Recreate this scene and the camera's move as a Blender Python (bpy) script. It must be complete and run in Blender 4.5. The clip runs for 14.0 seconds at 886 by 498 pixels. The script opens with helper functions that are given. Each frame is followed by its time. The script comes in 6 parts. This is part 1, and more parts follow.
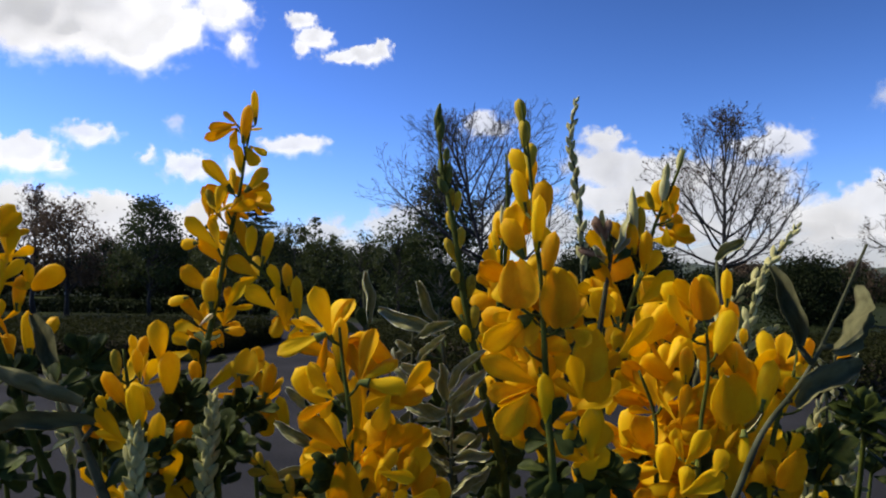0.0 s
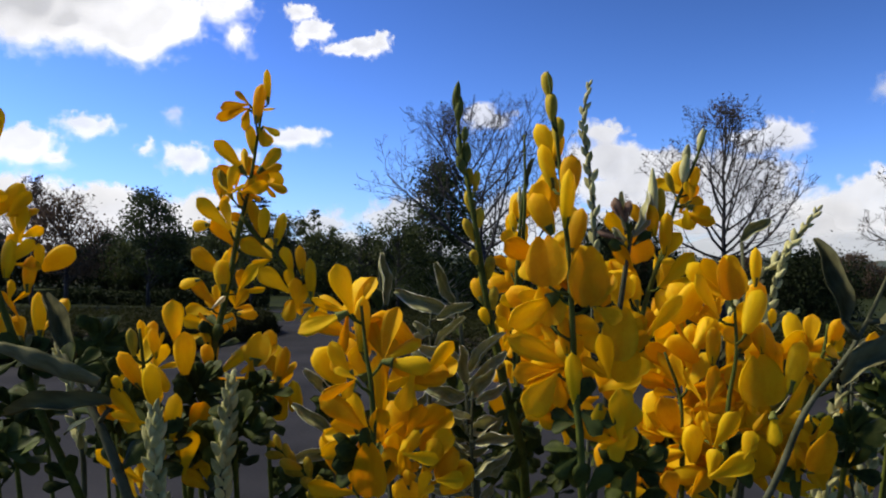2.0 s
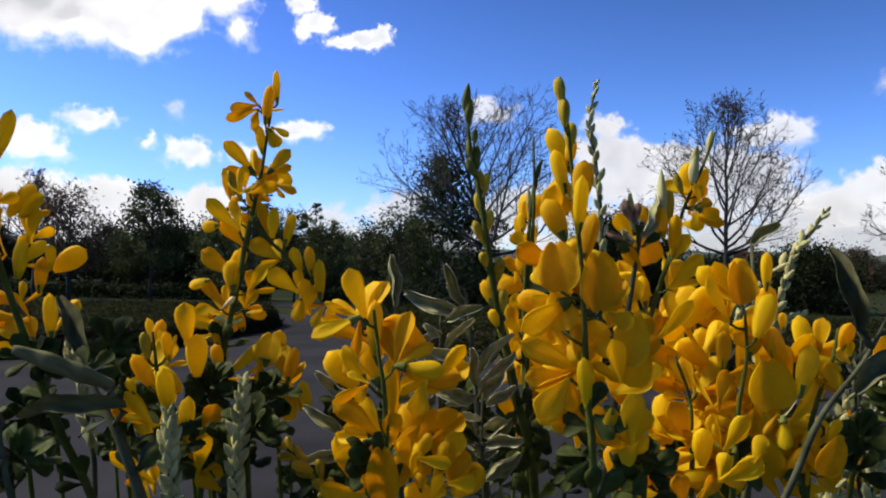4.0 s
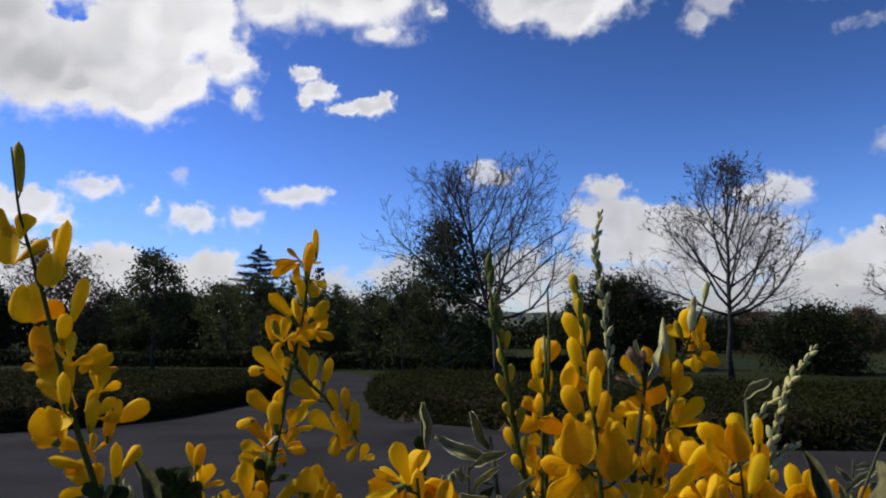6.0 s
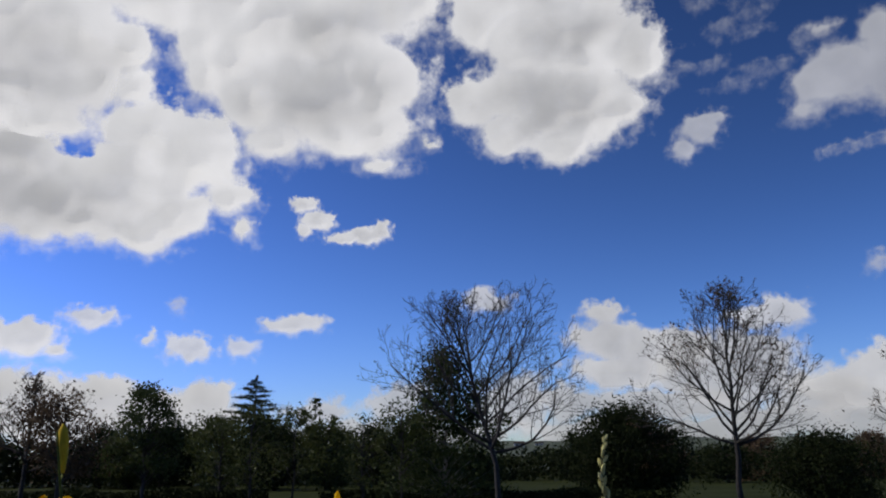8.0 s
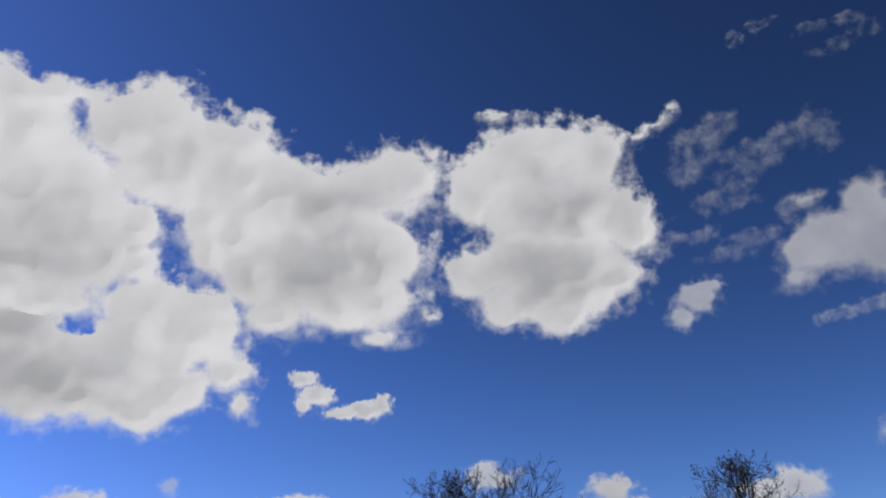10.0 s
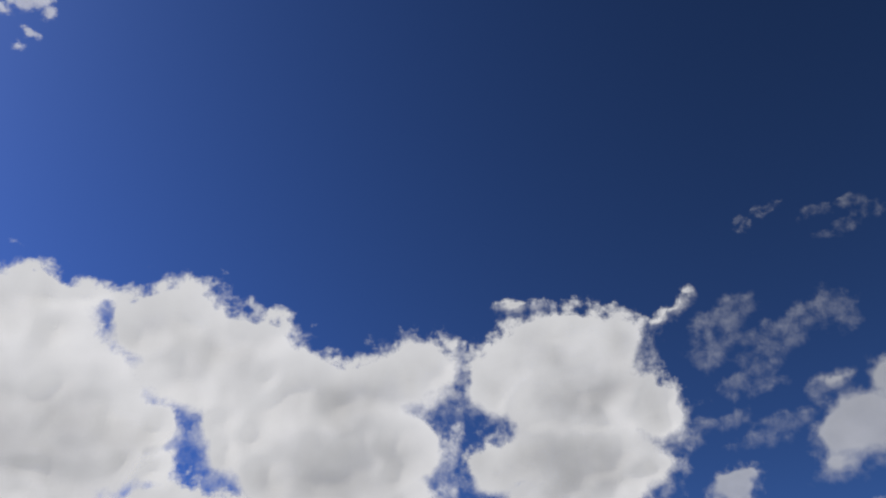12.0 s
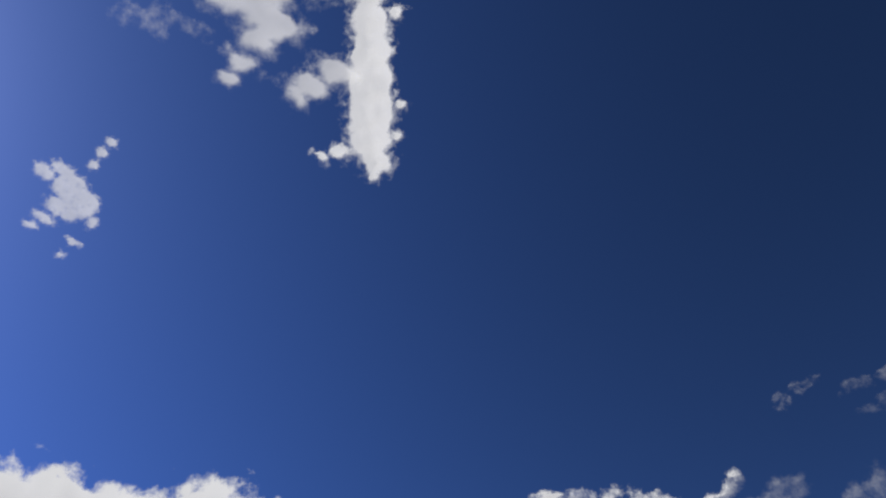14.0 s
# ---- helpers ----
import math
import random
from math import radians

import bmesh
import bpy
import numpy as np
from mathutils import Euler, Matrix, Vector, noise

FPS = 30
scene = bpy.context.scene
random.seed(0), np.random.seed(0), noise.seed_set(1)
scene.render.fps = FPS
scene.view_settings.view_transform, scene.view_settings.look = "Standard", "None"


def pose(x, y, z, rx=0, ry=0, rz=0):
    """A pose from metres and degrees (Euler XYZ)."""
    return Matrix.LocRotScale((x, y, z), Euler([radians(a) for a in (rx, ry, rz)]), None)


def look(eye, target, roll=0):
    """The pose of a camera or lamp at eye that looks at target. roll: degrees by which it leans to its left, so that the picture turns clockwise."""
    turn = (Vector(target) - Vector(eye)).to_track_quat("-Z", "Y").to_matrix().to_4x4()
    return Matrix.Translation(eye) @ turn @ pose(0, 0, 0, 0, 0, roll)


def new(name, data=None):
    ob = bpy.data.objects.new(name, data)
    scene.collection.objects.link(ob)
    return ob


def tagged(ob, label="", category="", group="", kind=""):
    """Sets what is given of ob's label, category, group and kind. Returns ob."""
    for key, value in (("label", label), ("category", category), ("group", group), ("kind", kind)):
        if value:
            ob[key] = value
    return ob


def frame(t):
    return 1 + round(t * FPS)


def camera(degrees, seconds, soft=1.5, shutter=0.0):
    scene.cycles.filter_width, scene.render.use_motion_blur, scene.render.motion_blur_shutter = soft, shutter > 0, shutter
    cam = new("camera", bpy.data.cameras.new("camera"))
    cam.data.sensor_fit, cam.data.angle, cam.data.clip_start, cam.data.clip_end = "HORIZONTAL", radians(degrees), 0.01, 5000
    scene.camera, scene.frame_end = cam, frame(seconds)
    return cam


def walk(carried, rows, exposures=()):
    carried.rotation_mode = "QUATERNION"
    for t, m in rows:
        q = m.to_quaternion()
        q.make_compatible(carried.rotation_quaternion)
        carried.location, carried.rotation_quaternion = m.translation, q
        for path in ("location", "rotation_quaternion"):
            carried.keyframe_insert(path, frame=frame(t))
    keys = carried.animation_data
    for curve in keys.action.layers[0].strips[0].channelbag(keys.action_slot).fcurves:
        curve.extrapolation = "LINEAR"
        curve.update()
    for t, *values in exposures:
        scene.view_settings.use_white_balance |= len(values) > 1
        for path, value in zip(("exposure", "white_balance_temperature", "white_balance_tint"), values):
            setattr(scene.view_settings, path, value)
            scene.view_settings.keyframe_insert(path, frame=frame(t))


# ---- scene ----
cam = camera(58.88, 14.0, soft=2.0)
# seconds, x, y, z, yaw, pitch, roll
ROWS = [
    (0.0, 0.0000, 0.0000, 1.1479, 0.00, 2.76, -0.70),
    (0.5, -0.0015, 0.0025, 1.1470, -0.01, 2.91, -0.68),
    (1.0, -0.0027, 0.0049, 1.1458, -0.05, 2.84, -0.71),
    (1.5, -0.0050, 0.0054, 1.1445, -0.05, 2.61, -0.70),
    (2.0, -0.0085, 0.0067, 1.1428, -0.07, 2.22, -0.78),
    (4.5, -0.0147, 0.0045, 1.1498, 0.08, 1.76, -0.90),
    (5.0, -0.0217, -0.0045, 1.1604, 0.16, 2.37, -0.84),
    (5.5, -0.0227, -0.0246, 1.1733, 0.28, 4.39, -0.51),
    (6.0, -0.0242, -0.0415, 1.1884, 0.27, 6.34, -0.27),
    (6.5, -0.0249, -0.0664, 1.2000, 0.14, 9.00, 0.00),
    (7.0, -0.0284, -0.0731, 1.2175, 0.18, 11.51, 0.25),
    (9.5, -0.0354, -0.1261, 1.3317, 0.38, 23.77, 1.05),
    (10.0, -0.0310, -0.1301, 1.3464, 0.58, 28.03, 1.34),
    (10.5, -0.0299, -0.1303, 1.3485, 0.86, 31.91, 1.44),
    (11.0, -0.0299, -0.1301, 1.3480, 1.44, 35.35, 1.58),
    (11.5, -0.0300, -0.1301, 1.3478, 2.09, 38.49, 1.75),
    (12.0, -0.0300, -0.1302, 1.3477, 2.69, 41.93, 1.95),
    (12.5, -0.0300, -0.1302, 1.3477, 3.40, 45.54, 1.99),
    (13.0, -0.0300, -0.1299, 1.3479, 4.11, 48.59, 1.98),
    (13.5, -0.0300, -0.1297, 1.3482, 4.95, 52.33, 2.03),
    (14.0, -0.0300, -0.1296, 1.3483, 5.70, 55.68, 1.99),
]
walk(cam, [(t, pose(x, y, z, 90 + p, r, w)) for t, x, y, z, w, p, r in ROWS],
     exposures=[(0.0, 0.36), (2.0, 0.4), (4.3, 0.48), (5.0, 0.16), (5.5, 0.05), (6.0, 0.03), (6.5, -0.02), (7.0, -0.22), (9.5, -0.28), (10.5, -0.47), (11.2, -0.45), (12.0, -0.33), (14.0, -0.22)])

# ---- sky, sun ----
SUN_BEARING, SUN_HEIGHT = -80.0, 46.0      # degrees from straight ahead, and above the horizon
world = bpy.data.worlds.new("sky")
scene.world = world
world.use_nodes = True
wt = world.node_tree
back = wt.nodes["Background"]
sky = wt.nodes.new("ShaderNodeTexSky")
sky.sky_type, sky.sun_disc = "NISHITA", False
sky.sun_elevation, sky.sun_rotation = radians(SUN_HEIGHT), radians(SUN_BEARING)
sky.air_density, sky.dust_density, sky.ozone_density = 1.0, 0.3, 2.3
tint = wt.nodes.new("ShaderNodeMix")
tint.data_type, tint.blend_type = "RGBA", "MULTIPLY"
tint.inputs["Factor"].default_value = 1.0
tint.inputs["B"].default_value = (0.1325, 0.1255, 0.1345, 1)
wt.links.new(sky.outputs[0], tint.inputs["A"])
split, join = wt.nodes.new("ShaderNodeSeparateColor"), wt.nodes.new("ShaderNodeCombineColor")
wt.links.new(tint.outputs["Result"], split.inputs[0])


def sky_math(op, a, b):
    n = wt.nodes.new("ShaderNodeMath")
    n.operation = op
    for i, v in enumerate((a, b)):
        if isinstance(v, (int, float)):
            n.inputs[i].default_value = v
        else:
            wt.links.new(v, n.inputs[i])
    return n.outputs[0]


# clear dry air: deep blue overhead, and a horizon that stays blue
for i, (middle, power, level, ease) in enumerate(((0.31, 1.98, 0.122, 0.9), (0.48, 2.15, 0.352, 0.65), (0.78, 2.55, 0.98, 0.15))):
    level_up = sky_math("MULTIPLY", sky_math("POWER", sky_math("DIVIDE", split.outputs[i], middle), power), level)
    wt.links.new(sky_math("DIVIDE", level_up, sky_math("ADD", 1.0, sky_math("MULTIPLY", level_up, ease))), join.inputs[i])
wt.links.new(join.outputs[0], back.inputs[0])
back.inputs[1].default_value = 1.0
lamp = bpy.data.lights.new("sun", "SUN")
lamp.energy, lamp.angle, lamp.color = 4.9, radians(12), (1.0, 0.93, 0.80)
b, h = radians(SUN_BEARING), radians(SUN_HEIGHT)
new("sun", lamp).matrix_world = look((0, 0, 0), (-math.sin(b) * math.cos(h), -math.cos(b) * math.cos(h), -math.sin(h)))


# ---- materials ----
def material(name, low, high, scale=20.0, rough=0.6, bump=0.2, fine=8.0, through_light=0.0, per="object", spread=0.3, coord="Object", gloss=0.25):
    """Two tones by coarse and fine noise, shifted from piece to piece; bump from the fine noise; optional light through a thin sheet."""
    m = bpy.data.materials.new(name)
    m.use_nodes = True
    nt = m.node_tree
    bsdf, out = nt.nodes["Principled BSDF"], nt.nodes["Material Output"]
    tc = nt.nodes.new("ShaderNodeTexCoord")
    big, small = nt.nodes.new("ShaderNodeTexNoise"), nt.nodes.new("ShaderNodeTexNoise")
    for n, s, d in ((big, scale, 4.0), (small, scale * fine, 3.0)):
        n.inputs["Scale"].default_value, n.inputs["Detail"].default_value = s, d
        nt.links.new(tc.outputs[coord], n.inputs["Vector"])
    if per == "object":
        info, pick = nt.nodes.new("ShaderNodeObjectInfo"), "Random"
    else:
        info, pick = nt.nodes.new("ShaderNodeNewGeometry"), "Random Per Island"
    blend = nt.nodes.new("ShaderNodeMath")
    blend.operation = "MULTIPLY_ADD"
    nt.links.new(info.outputs[pick], blend.inputs[0])
    blend.inputs[1].default_value = spread
    nt.links.new(big.outputs["Fac"], blend.inputs[2])
    add = nt.nodes.new("ShaderNodeMath")
    add.operation = "MULTIPLY_ADD"
    nt.links.new(small.outputs["Fac"], add.inputs[0])
    add.inputs[1].default_value = 0.35
    nt.links.new(blend.outputs[0], add.inputs[2])
    ramp = nt.nodes.new("ShaderNodeValToRGB")
    ramp.color_ramp.elements[0].position, ramp.color_ramp.elements[0].color = 0.42 + 0.25 * spread, (*low, 1)
    ramp.color_ramp.elements[1].position, ramp.color_ramp.elements[1].color = 0.95 + 0.6 * spread, (*high, 1)
    nt.links.new(add.outputs[0], ramp.inputs[0])
    nt.links.new(ramp.outputs[0], bsdf.inputs["Base Color"])
    bsdf.inputs["Roughness"].default_value = rough
    bsdf.inputs["Specular IOR Level"].default_value = gloss
    relief = nt.nodes.new("ShaderNodeBump")
    relief.inputs["Strength"].default_value, relief.inputs["Distance"].default_value = bump, 0.3 / (scale * fine)
    nt.links.new(small.outputs["Fac"], relief.inputs["Height"])
    nt.links.new(relief.outputs[0], bsdf.inputs["Normal"])
    if through_light:
        tl, mix = nt.nodes.new("ShaderNodeBsdfTranslucent"), nt.nodes.new("ShaderNodeMixShader")
        nt.links.new(ramp.outputs[0], tl.inputs["Color"])
        mix.inputs[0].default_value = through_light
        nt.links.new(bsdf.outputs[0], mix.inputs[1])
        nt.links.new(tl.outputs[0], mix.inputs[2])
        nt.links.new(mix.outputs[0], out.inputs["Surface"])
    return m


PETAL = material("yellow_petal", (0.76, 0.392, 0.003), (0.88, 0.615, 0.008), scale=1.2, rough=0.55, bump=0.08, fine=9, gloss=0.12, through_light=0.56, spread=0.5)
PALE = material("pale_petal", (0.75, 0.6, 0.25), (0.85, 0.75, 0.45), scale=1.2, rough=0.5, bump=0.05, through_light=0.4)
YOUNG = material("young_bud", (0.22, 0.16, 0.012), (0.52, 0.36, 0.022), scale=1.0, rough=0.65, gloss=0.08, bump=0.1, through_light=0.15, spread=0.6)
GREEN = material("green_bud", (0.05, 0.066, 0.012), (0.16, 0.17, 0.035), scale=1.0, rough=0.7, gloss=0.08, bump=0.15, through_light=0.1, spread=0.4)
SILVER = material("silvery_bud", (0.22, 0.20, 0.065), (0.50, 0.46, 0.19), scale=1.5, rough=0.9, gloss=0.06, bump=0.3, fine=14, spread=0.4)
STALK = material("green_stalk", (0.036, 0.044, 0.006), (0.10, 0.112, 0.017), scale=120, rough=0.75, gloss=0.08, bump=0.2, spread=0.1)
GREY_STALK = material("grey_stalk", (0.032, 0.033, 0.014), (0.095, 0.095, 0.05), scale=150, rough=0.9, gloss=0.06, bump=0.3, spread=0.1)
LEAF = material("broom_leaf", (0.016, 0.024, 0.004), (0.060, 0.074, 0.012), scale=2.0, rough=0.6, gloss=0.10, bump=0.12, through_light=0.25, spread=0.5)
# grey pod colour darkened to hold the shade that near pods hang in
SHADED_POD = material("shaded_grey_pod", (0.05, 0.048, 0.018), (0.17, 0.158, 0.07), scale=3.0, rough=0.9, gloss=0.06, bump=0.35, fine=16, spread=0.3, through_light=0.15)
PALE_POD = material("silvery_pod", (0.17, 0.17, 0.06), (0.46, 0.43, 0.19), scale=3.0, rough=0.9, gloss=0.06, bump=0.35, fine=16, spread=0.3, through_light=0.3)
HAIR = material("hairy_rim", (0.30, 0.29, 0.17), (0.58, 0.56, 0.38), scale=40, rough=0.9, gloss=0.05, bump=0.3, spread=0.2)
DRY = material("dry_petal", (0.10, 0.05, 0.025), (0.30, 0.18, 0.10), scale=2.0, rough=0.8, bump=0.3)
BARK = material("tree_bark", (0.014, 0.012, 0.010), (0.045, 0.040, 0.035), scale=6, rough=0.85, bump=0.5, spread=0.1)
PALE_BARK = material("pale_bark", (0.08, 0.075, 0.065), (0.2, 0.19, 0.17), scale=6, rough=0.85, bump=0.5, spread=0.1)
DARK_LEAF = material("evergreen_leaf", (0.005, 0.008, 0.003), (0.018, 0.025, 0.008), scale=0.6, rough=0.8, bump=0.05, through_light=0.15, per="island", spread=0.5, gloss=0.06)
SPRING_LEAF = material("spring_leaf", (0.015, 0.022, 0.007), (0.055, 0.066, 0.02), scale=0.6, rough=0.5, bump=0.05, through_light=0.3, per="island", spread=0.5, gloss=0.06)
BROWN_LEAF = material("brown_leaf", (0.03, 0.02, 0.014), (0.09, 0.06, 0.035), scale=0.6, rough=0.6, bump=0.05, through_light=0.2, per="island", spread=0.5, gloss=0.06)
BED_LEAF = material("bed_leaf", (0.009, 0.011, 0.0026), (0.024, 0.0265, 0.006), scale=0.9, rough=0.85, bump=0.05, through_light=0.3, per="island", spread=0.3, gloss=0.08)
SOIL = material("soil", (0.018, 0.014, 0.010), (0.06, 0.048, 0.035), scale=3, rough=0.95, bump=0.6, fine=20, gloss=0.05)
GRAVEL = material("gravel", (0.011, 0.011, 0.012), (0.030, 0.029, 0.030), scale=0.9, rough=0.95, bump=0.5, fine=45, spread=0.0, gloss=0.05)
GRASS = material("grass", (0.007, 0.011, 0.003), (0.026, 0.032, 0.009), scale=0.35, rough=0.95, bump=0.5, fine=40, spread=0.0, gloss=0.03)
HILL = material("hill", (0.018, 0.028, 0.022), (0.07, 0.085, 0.055), scale=0.02, rough=0.9, bump=0.3, fine=12, spread=0.0)
MID_LEAF = material("dark_spring_leaf", (0.010, 0.018, 0.006), (0.042, 0.056, 0.018), scale=0.6, rough=0.6, bump=0.05, through_light=0.25, per="island", spread=0.5, gloss=0.06)
ROOF = material("far_wall", (0.25, 0.25, 0.25), (0.5, 0.5, 0.48), scale=0.3, rough=0.8, bump=0.1)


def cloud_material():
    """White vapour: ragged edges where it thins, grey self-shading painted into its glow; it scatters the sun and glows
    as the bright sky does.
    """
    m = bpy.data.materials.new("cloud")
    m.use_nodes = True
    nt = m.node_tree
    nt.nodes.remove(nt.nodes["Principled BSDF"])
    out = nt.nodes["Material Output"]

    def math_node(op, a, b=None, c=None):
        n = nt.nodes.new("ShaderNodeMath")
        n.operation = op
        for i, v in enumerate((a, b, c)):
            if v is None:
                continue
            if isinstance(v, (int, float)):
                n.inputs[i].default_value = v
            else:
                nt.links.new(v, n.inputs[i])
        return n.outputs[0]

    def noise_node(scale, detail, rough, vec):
        n = nt.nodes.new("ShaderNodeTexNoise")
        n.inputs["Scale"].default_value, n.inputs["Detail"].default_value, n.inputs["Roughness"].default_value = scale, detail, rough
        n.inputs["Distortion"].default_value = 0.15
        nt.links.new(vec, n.inputs["Vector"])
        return n.outputs["Fac"]

    def attribute(name):
        n = nt.nodes.new("ShaderNodeAttribute")
        n.attribute_name = name
        return n.outputs

    def smooth(value, low, high):
        n = nt.nodes.new("ShaderNodeMapRange")
        n.interpolation_type = "SMOOTHSTEP"
        for key, v in (("Value", value), ("From Min", low), ("From Max", high)):
            if isinstance(v, (int, float)):
                n.inputs[key].default_value = v
            else:
                nt.links.new(v, n.inputs[key])
        return n.outputs[0]

    dens, way, thin = attribute("vapour")["Fac"], attribute("bearing")["Vector"], attribute("body")["Fac"]
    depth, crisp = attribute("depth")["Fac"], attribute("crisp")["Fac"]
    rag = noise_node(1.1, 9.0, 0.55, way)
    shred = noise_node(3.2, 5.0, 0.6, way)
    soft = noise_node(0.40, 2.0, 0.4, way)
    d = math_node("ADD", dens, math_node("MULTIPLY", math_node("SUBTRACT", rag, 0.5), math_node("SUBTRACT", 2.9, math_node("MULTIPLY", thin, 1.2))))
    d = math_node("ADD", d, math_node("MULTIPLY", math_node("SUBTRACT", shred, 0.5), math_node("MULTIPLY", thin, 0.34)))
    d = math_node("ADD", d, math_node("MULTIPLY", math_node("MAXIMUM", math_node("SUBTRACT", dens, 0.33), 0.0), 1.8))
    width = math_node("ADD", 0.34, math_node("ADD", math_node("MULTIPLY", math_node("SUBTRACT", 1.0, crisp), 0.85), math_node("MULTIPLY", math_node("SUBTRACT", 1.0, thin), 1.5)))
    alpha = math_node("MULTIPLY", smooth(d, -0.12, width), thin)
    # self-shading painted into the glow colour: patchy grey that follows depth
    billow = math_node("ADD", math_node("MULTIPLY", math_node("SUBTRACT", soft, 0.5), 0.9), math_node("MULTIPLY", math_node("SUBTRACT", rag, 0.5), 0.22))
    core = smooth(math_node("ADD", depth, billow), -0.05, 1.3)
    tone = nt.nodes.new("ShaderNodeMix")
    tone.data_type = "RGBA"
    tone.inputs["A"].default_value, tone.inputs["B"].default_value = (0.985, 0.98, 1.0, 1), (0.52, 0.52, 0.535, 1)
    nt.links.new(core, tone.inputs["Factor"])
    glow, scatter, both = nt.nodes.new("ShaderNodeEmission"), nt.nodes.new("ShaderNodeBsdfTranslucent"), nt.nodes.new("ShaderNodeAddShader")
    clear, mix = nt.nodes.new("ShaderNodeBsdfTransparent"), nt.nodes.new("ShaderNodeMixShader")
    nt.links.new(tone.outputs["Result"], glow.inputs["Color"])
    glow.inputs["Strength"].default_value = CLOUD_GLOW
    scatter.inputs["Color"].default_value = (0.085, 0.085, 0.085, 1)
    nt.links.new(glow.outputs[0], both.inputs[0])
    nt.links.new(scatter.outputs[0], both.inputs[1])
    nt.links.new(alpha, mix.inputs[0])
    nt.links.new(clear.outputs[0], mix.inputs[1])
    nt.links.new(both.outputs[0], mix.inputs[2])
    nt.links.new(mix.outputs[0], out.inputs["Surface"])
    return m


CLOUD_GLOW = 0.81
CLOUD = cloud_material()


# ---- shared builders ----
def mesh_of(name, verts, faces, mats, smooth=True):
    me = bpy.data.meshes.new(name)
    me.from_pydata([tuple(v) for v in verts], [], [tuple(int(i) for i in f) for f in faces])
    for m in mats if isinstance(mats, (list, tuple)) else [mats]:
        me.materials.append(m)
    if smooth:
        me.shade_smooth()
    return me


def child(name, me, parent, m=None, label=""):
    ob = new(name, me)
    ob.parent = parent
    if m is not None:
        ob.matrix_basis = m
    return tagged(ob, label)


def thing(name, at_point, label, category, group="", kind=""):
    ob = new(name)
    ob.empty_display_size = 0.05
    ob.location = at_point
    return tagged(ob, label, category, group, kind)


def tube(points, radii, sides, verts, faces):
    """Adds a tapered tube along points to verts and faces."""
    pts = [Vector(p) for p in points]
    start = len(verts)
    ref = Vector((0.31, 0.85, 0.42))
    for i, p in enumerate(pts):
        d = (pts[min(i + 1, len(pts) - 1)] - pts[max(i - 1, 0)]).normalized()
        a = d.cross(ref).normalized()
        c = d.cross(a)
        for k in range(sides):
            t = 2 * math.pi * k / sides
            verts.append(p + (a * math.cos(t) + c * math.sin(t)) * radii[i])
    for i in range(len(pts) - 1):
        for k in range(sides):
            a, b2 = start + i * sides + k, start + i * sides + (k + 1) % sides
            faces.append((a, b2, b2 + sides, a + sides))
    faces.append(tuple(range(start + sides - 1, start - 1, -1)))
    faces.append(tuple(start + (len(pts) - 1) * sides + k for k in range(sides)))


def smooth_line(points, n):
    """Catmull-Rom curve through points, n pieces between each pair."""
    p = [Vector(q) for q in points]
    p = [2 * p[0] - p[1]] + p + [2 * p[-1] - p[-2]]
    line = []
    for i in range(1, len(p) - 2):
        for k in range(n):
            t = k / n
            line.append(0.5 * (2 * p[i] + (p[i + 1] - p[i - 1]) * t + (2 * p[i - 1] - 5 * p[i] + 4 * p[i + 1] - p[i + 2]) * t * t
                               + (3 * p[i] - p[i - 1] - 3 * p[i + 1] + p[i + 2]) * t ** 3))
    return line + [p[-2]]


def leaf_cloud(rng, centres, size, mat, name, up=0.3, slim=0.55):
    """One mesh of many small folded leaves, one at each centre."""
    n = len(centres)
    nor = rng.normal(size=(n, 3)) + (0, 0, up)
    nor /= np.linalg.norm(nor, axis=1, keepdims=True)
    along = np.cross(nor, rng.normal(size=(n, 3)))
    along /= np.linalg.norm(along, axis=1, keepdims=True)
    side = np.cross(nor, along)
    s = size * rng.uniform(0.6, 1.35, (n, 1))
    v = np.empty((n, 4, 3))
    v[:, 0] = centres - along * s * 0.5
    v[:, 1] = centres + side * s * slim * 0.5 + nor * s * 0.10
    v[:, 2] = centres + along * s * 0.5
    v[:, 3] = centres - side * s * slim * 0.5 + nor * s * 0.10
    idx = np.arange(n)[:, None] * 4
    f = np.concatenate([idx + (0, 1, 2), idx + (0, 2, 3)])
    me = bpy.data.meshes.new(name)
    me.vertices.add(n * 4)
    me.vertices.foreach_set("co", v.reshape(-1))
    me.loops.add(n * 6)
    me.loops.foreach_set("vertex_index", f.reshape(-1).astype(np.int32))
    me.polygons.add(n * 2)
    me.polygons.foreach_set("loop_start", np.arange(0, n * 6, 3, dtype=np.int32))
    me.update(calc_edges=True)
    me.materials.append(mat)
    return me


# ---- ground, path, planting beds, hills ----
def sheet(name, outline, z, mat, label, category, thick=0.0, cut=0):
    bm = bmesh.new()
    f = bm.faces.new([bm.verts.new((x, y, z)) for x, y in outline])
    if thick:
        low = bmesh.ops.extrude_face_region(bm, geom=[f])["geom"]
        bmesh.ops.translate(bm, verts=[v for v in low if isinstance(v, bmesh.types.BMVert)], vec=(0, 0, thick))
        bmesh.ops.recalc_face_normals(bm, faces=bm.faces)
    bmesh.ops.triangulate(bm, faces=bm.faces)
    me = bpy.data.meshes.new(name)
    bm.to_mesh(me)
    me.materials.append(mat)
    return tagged(new(name, me), label, category, kind="structure")


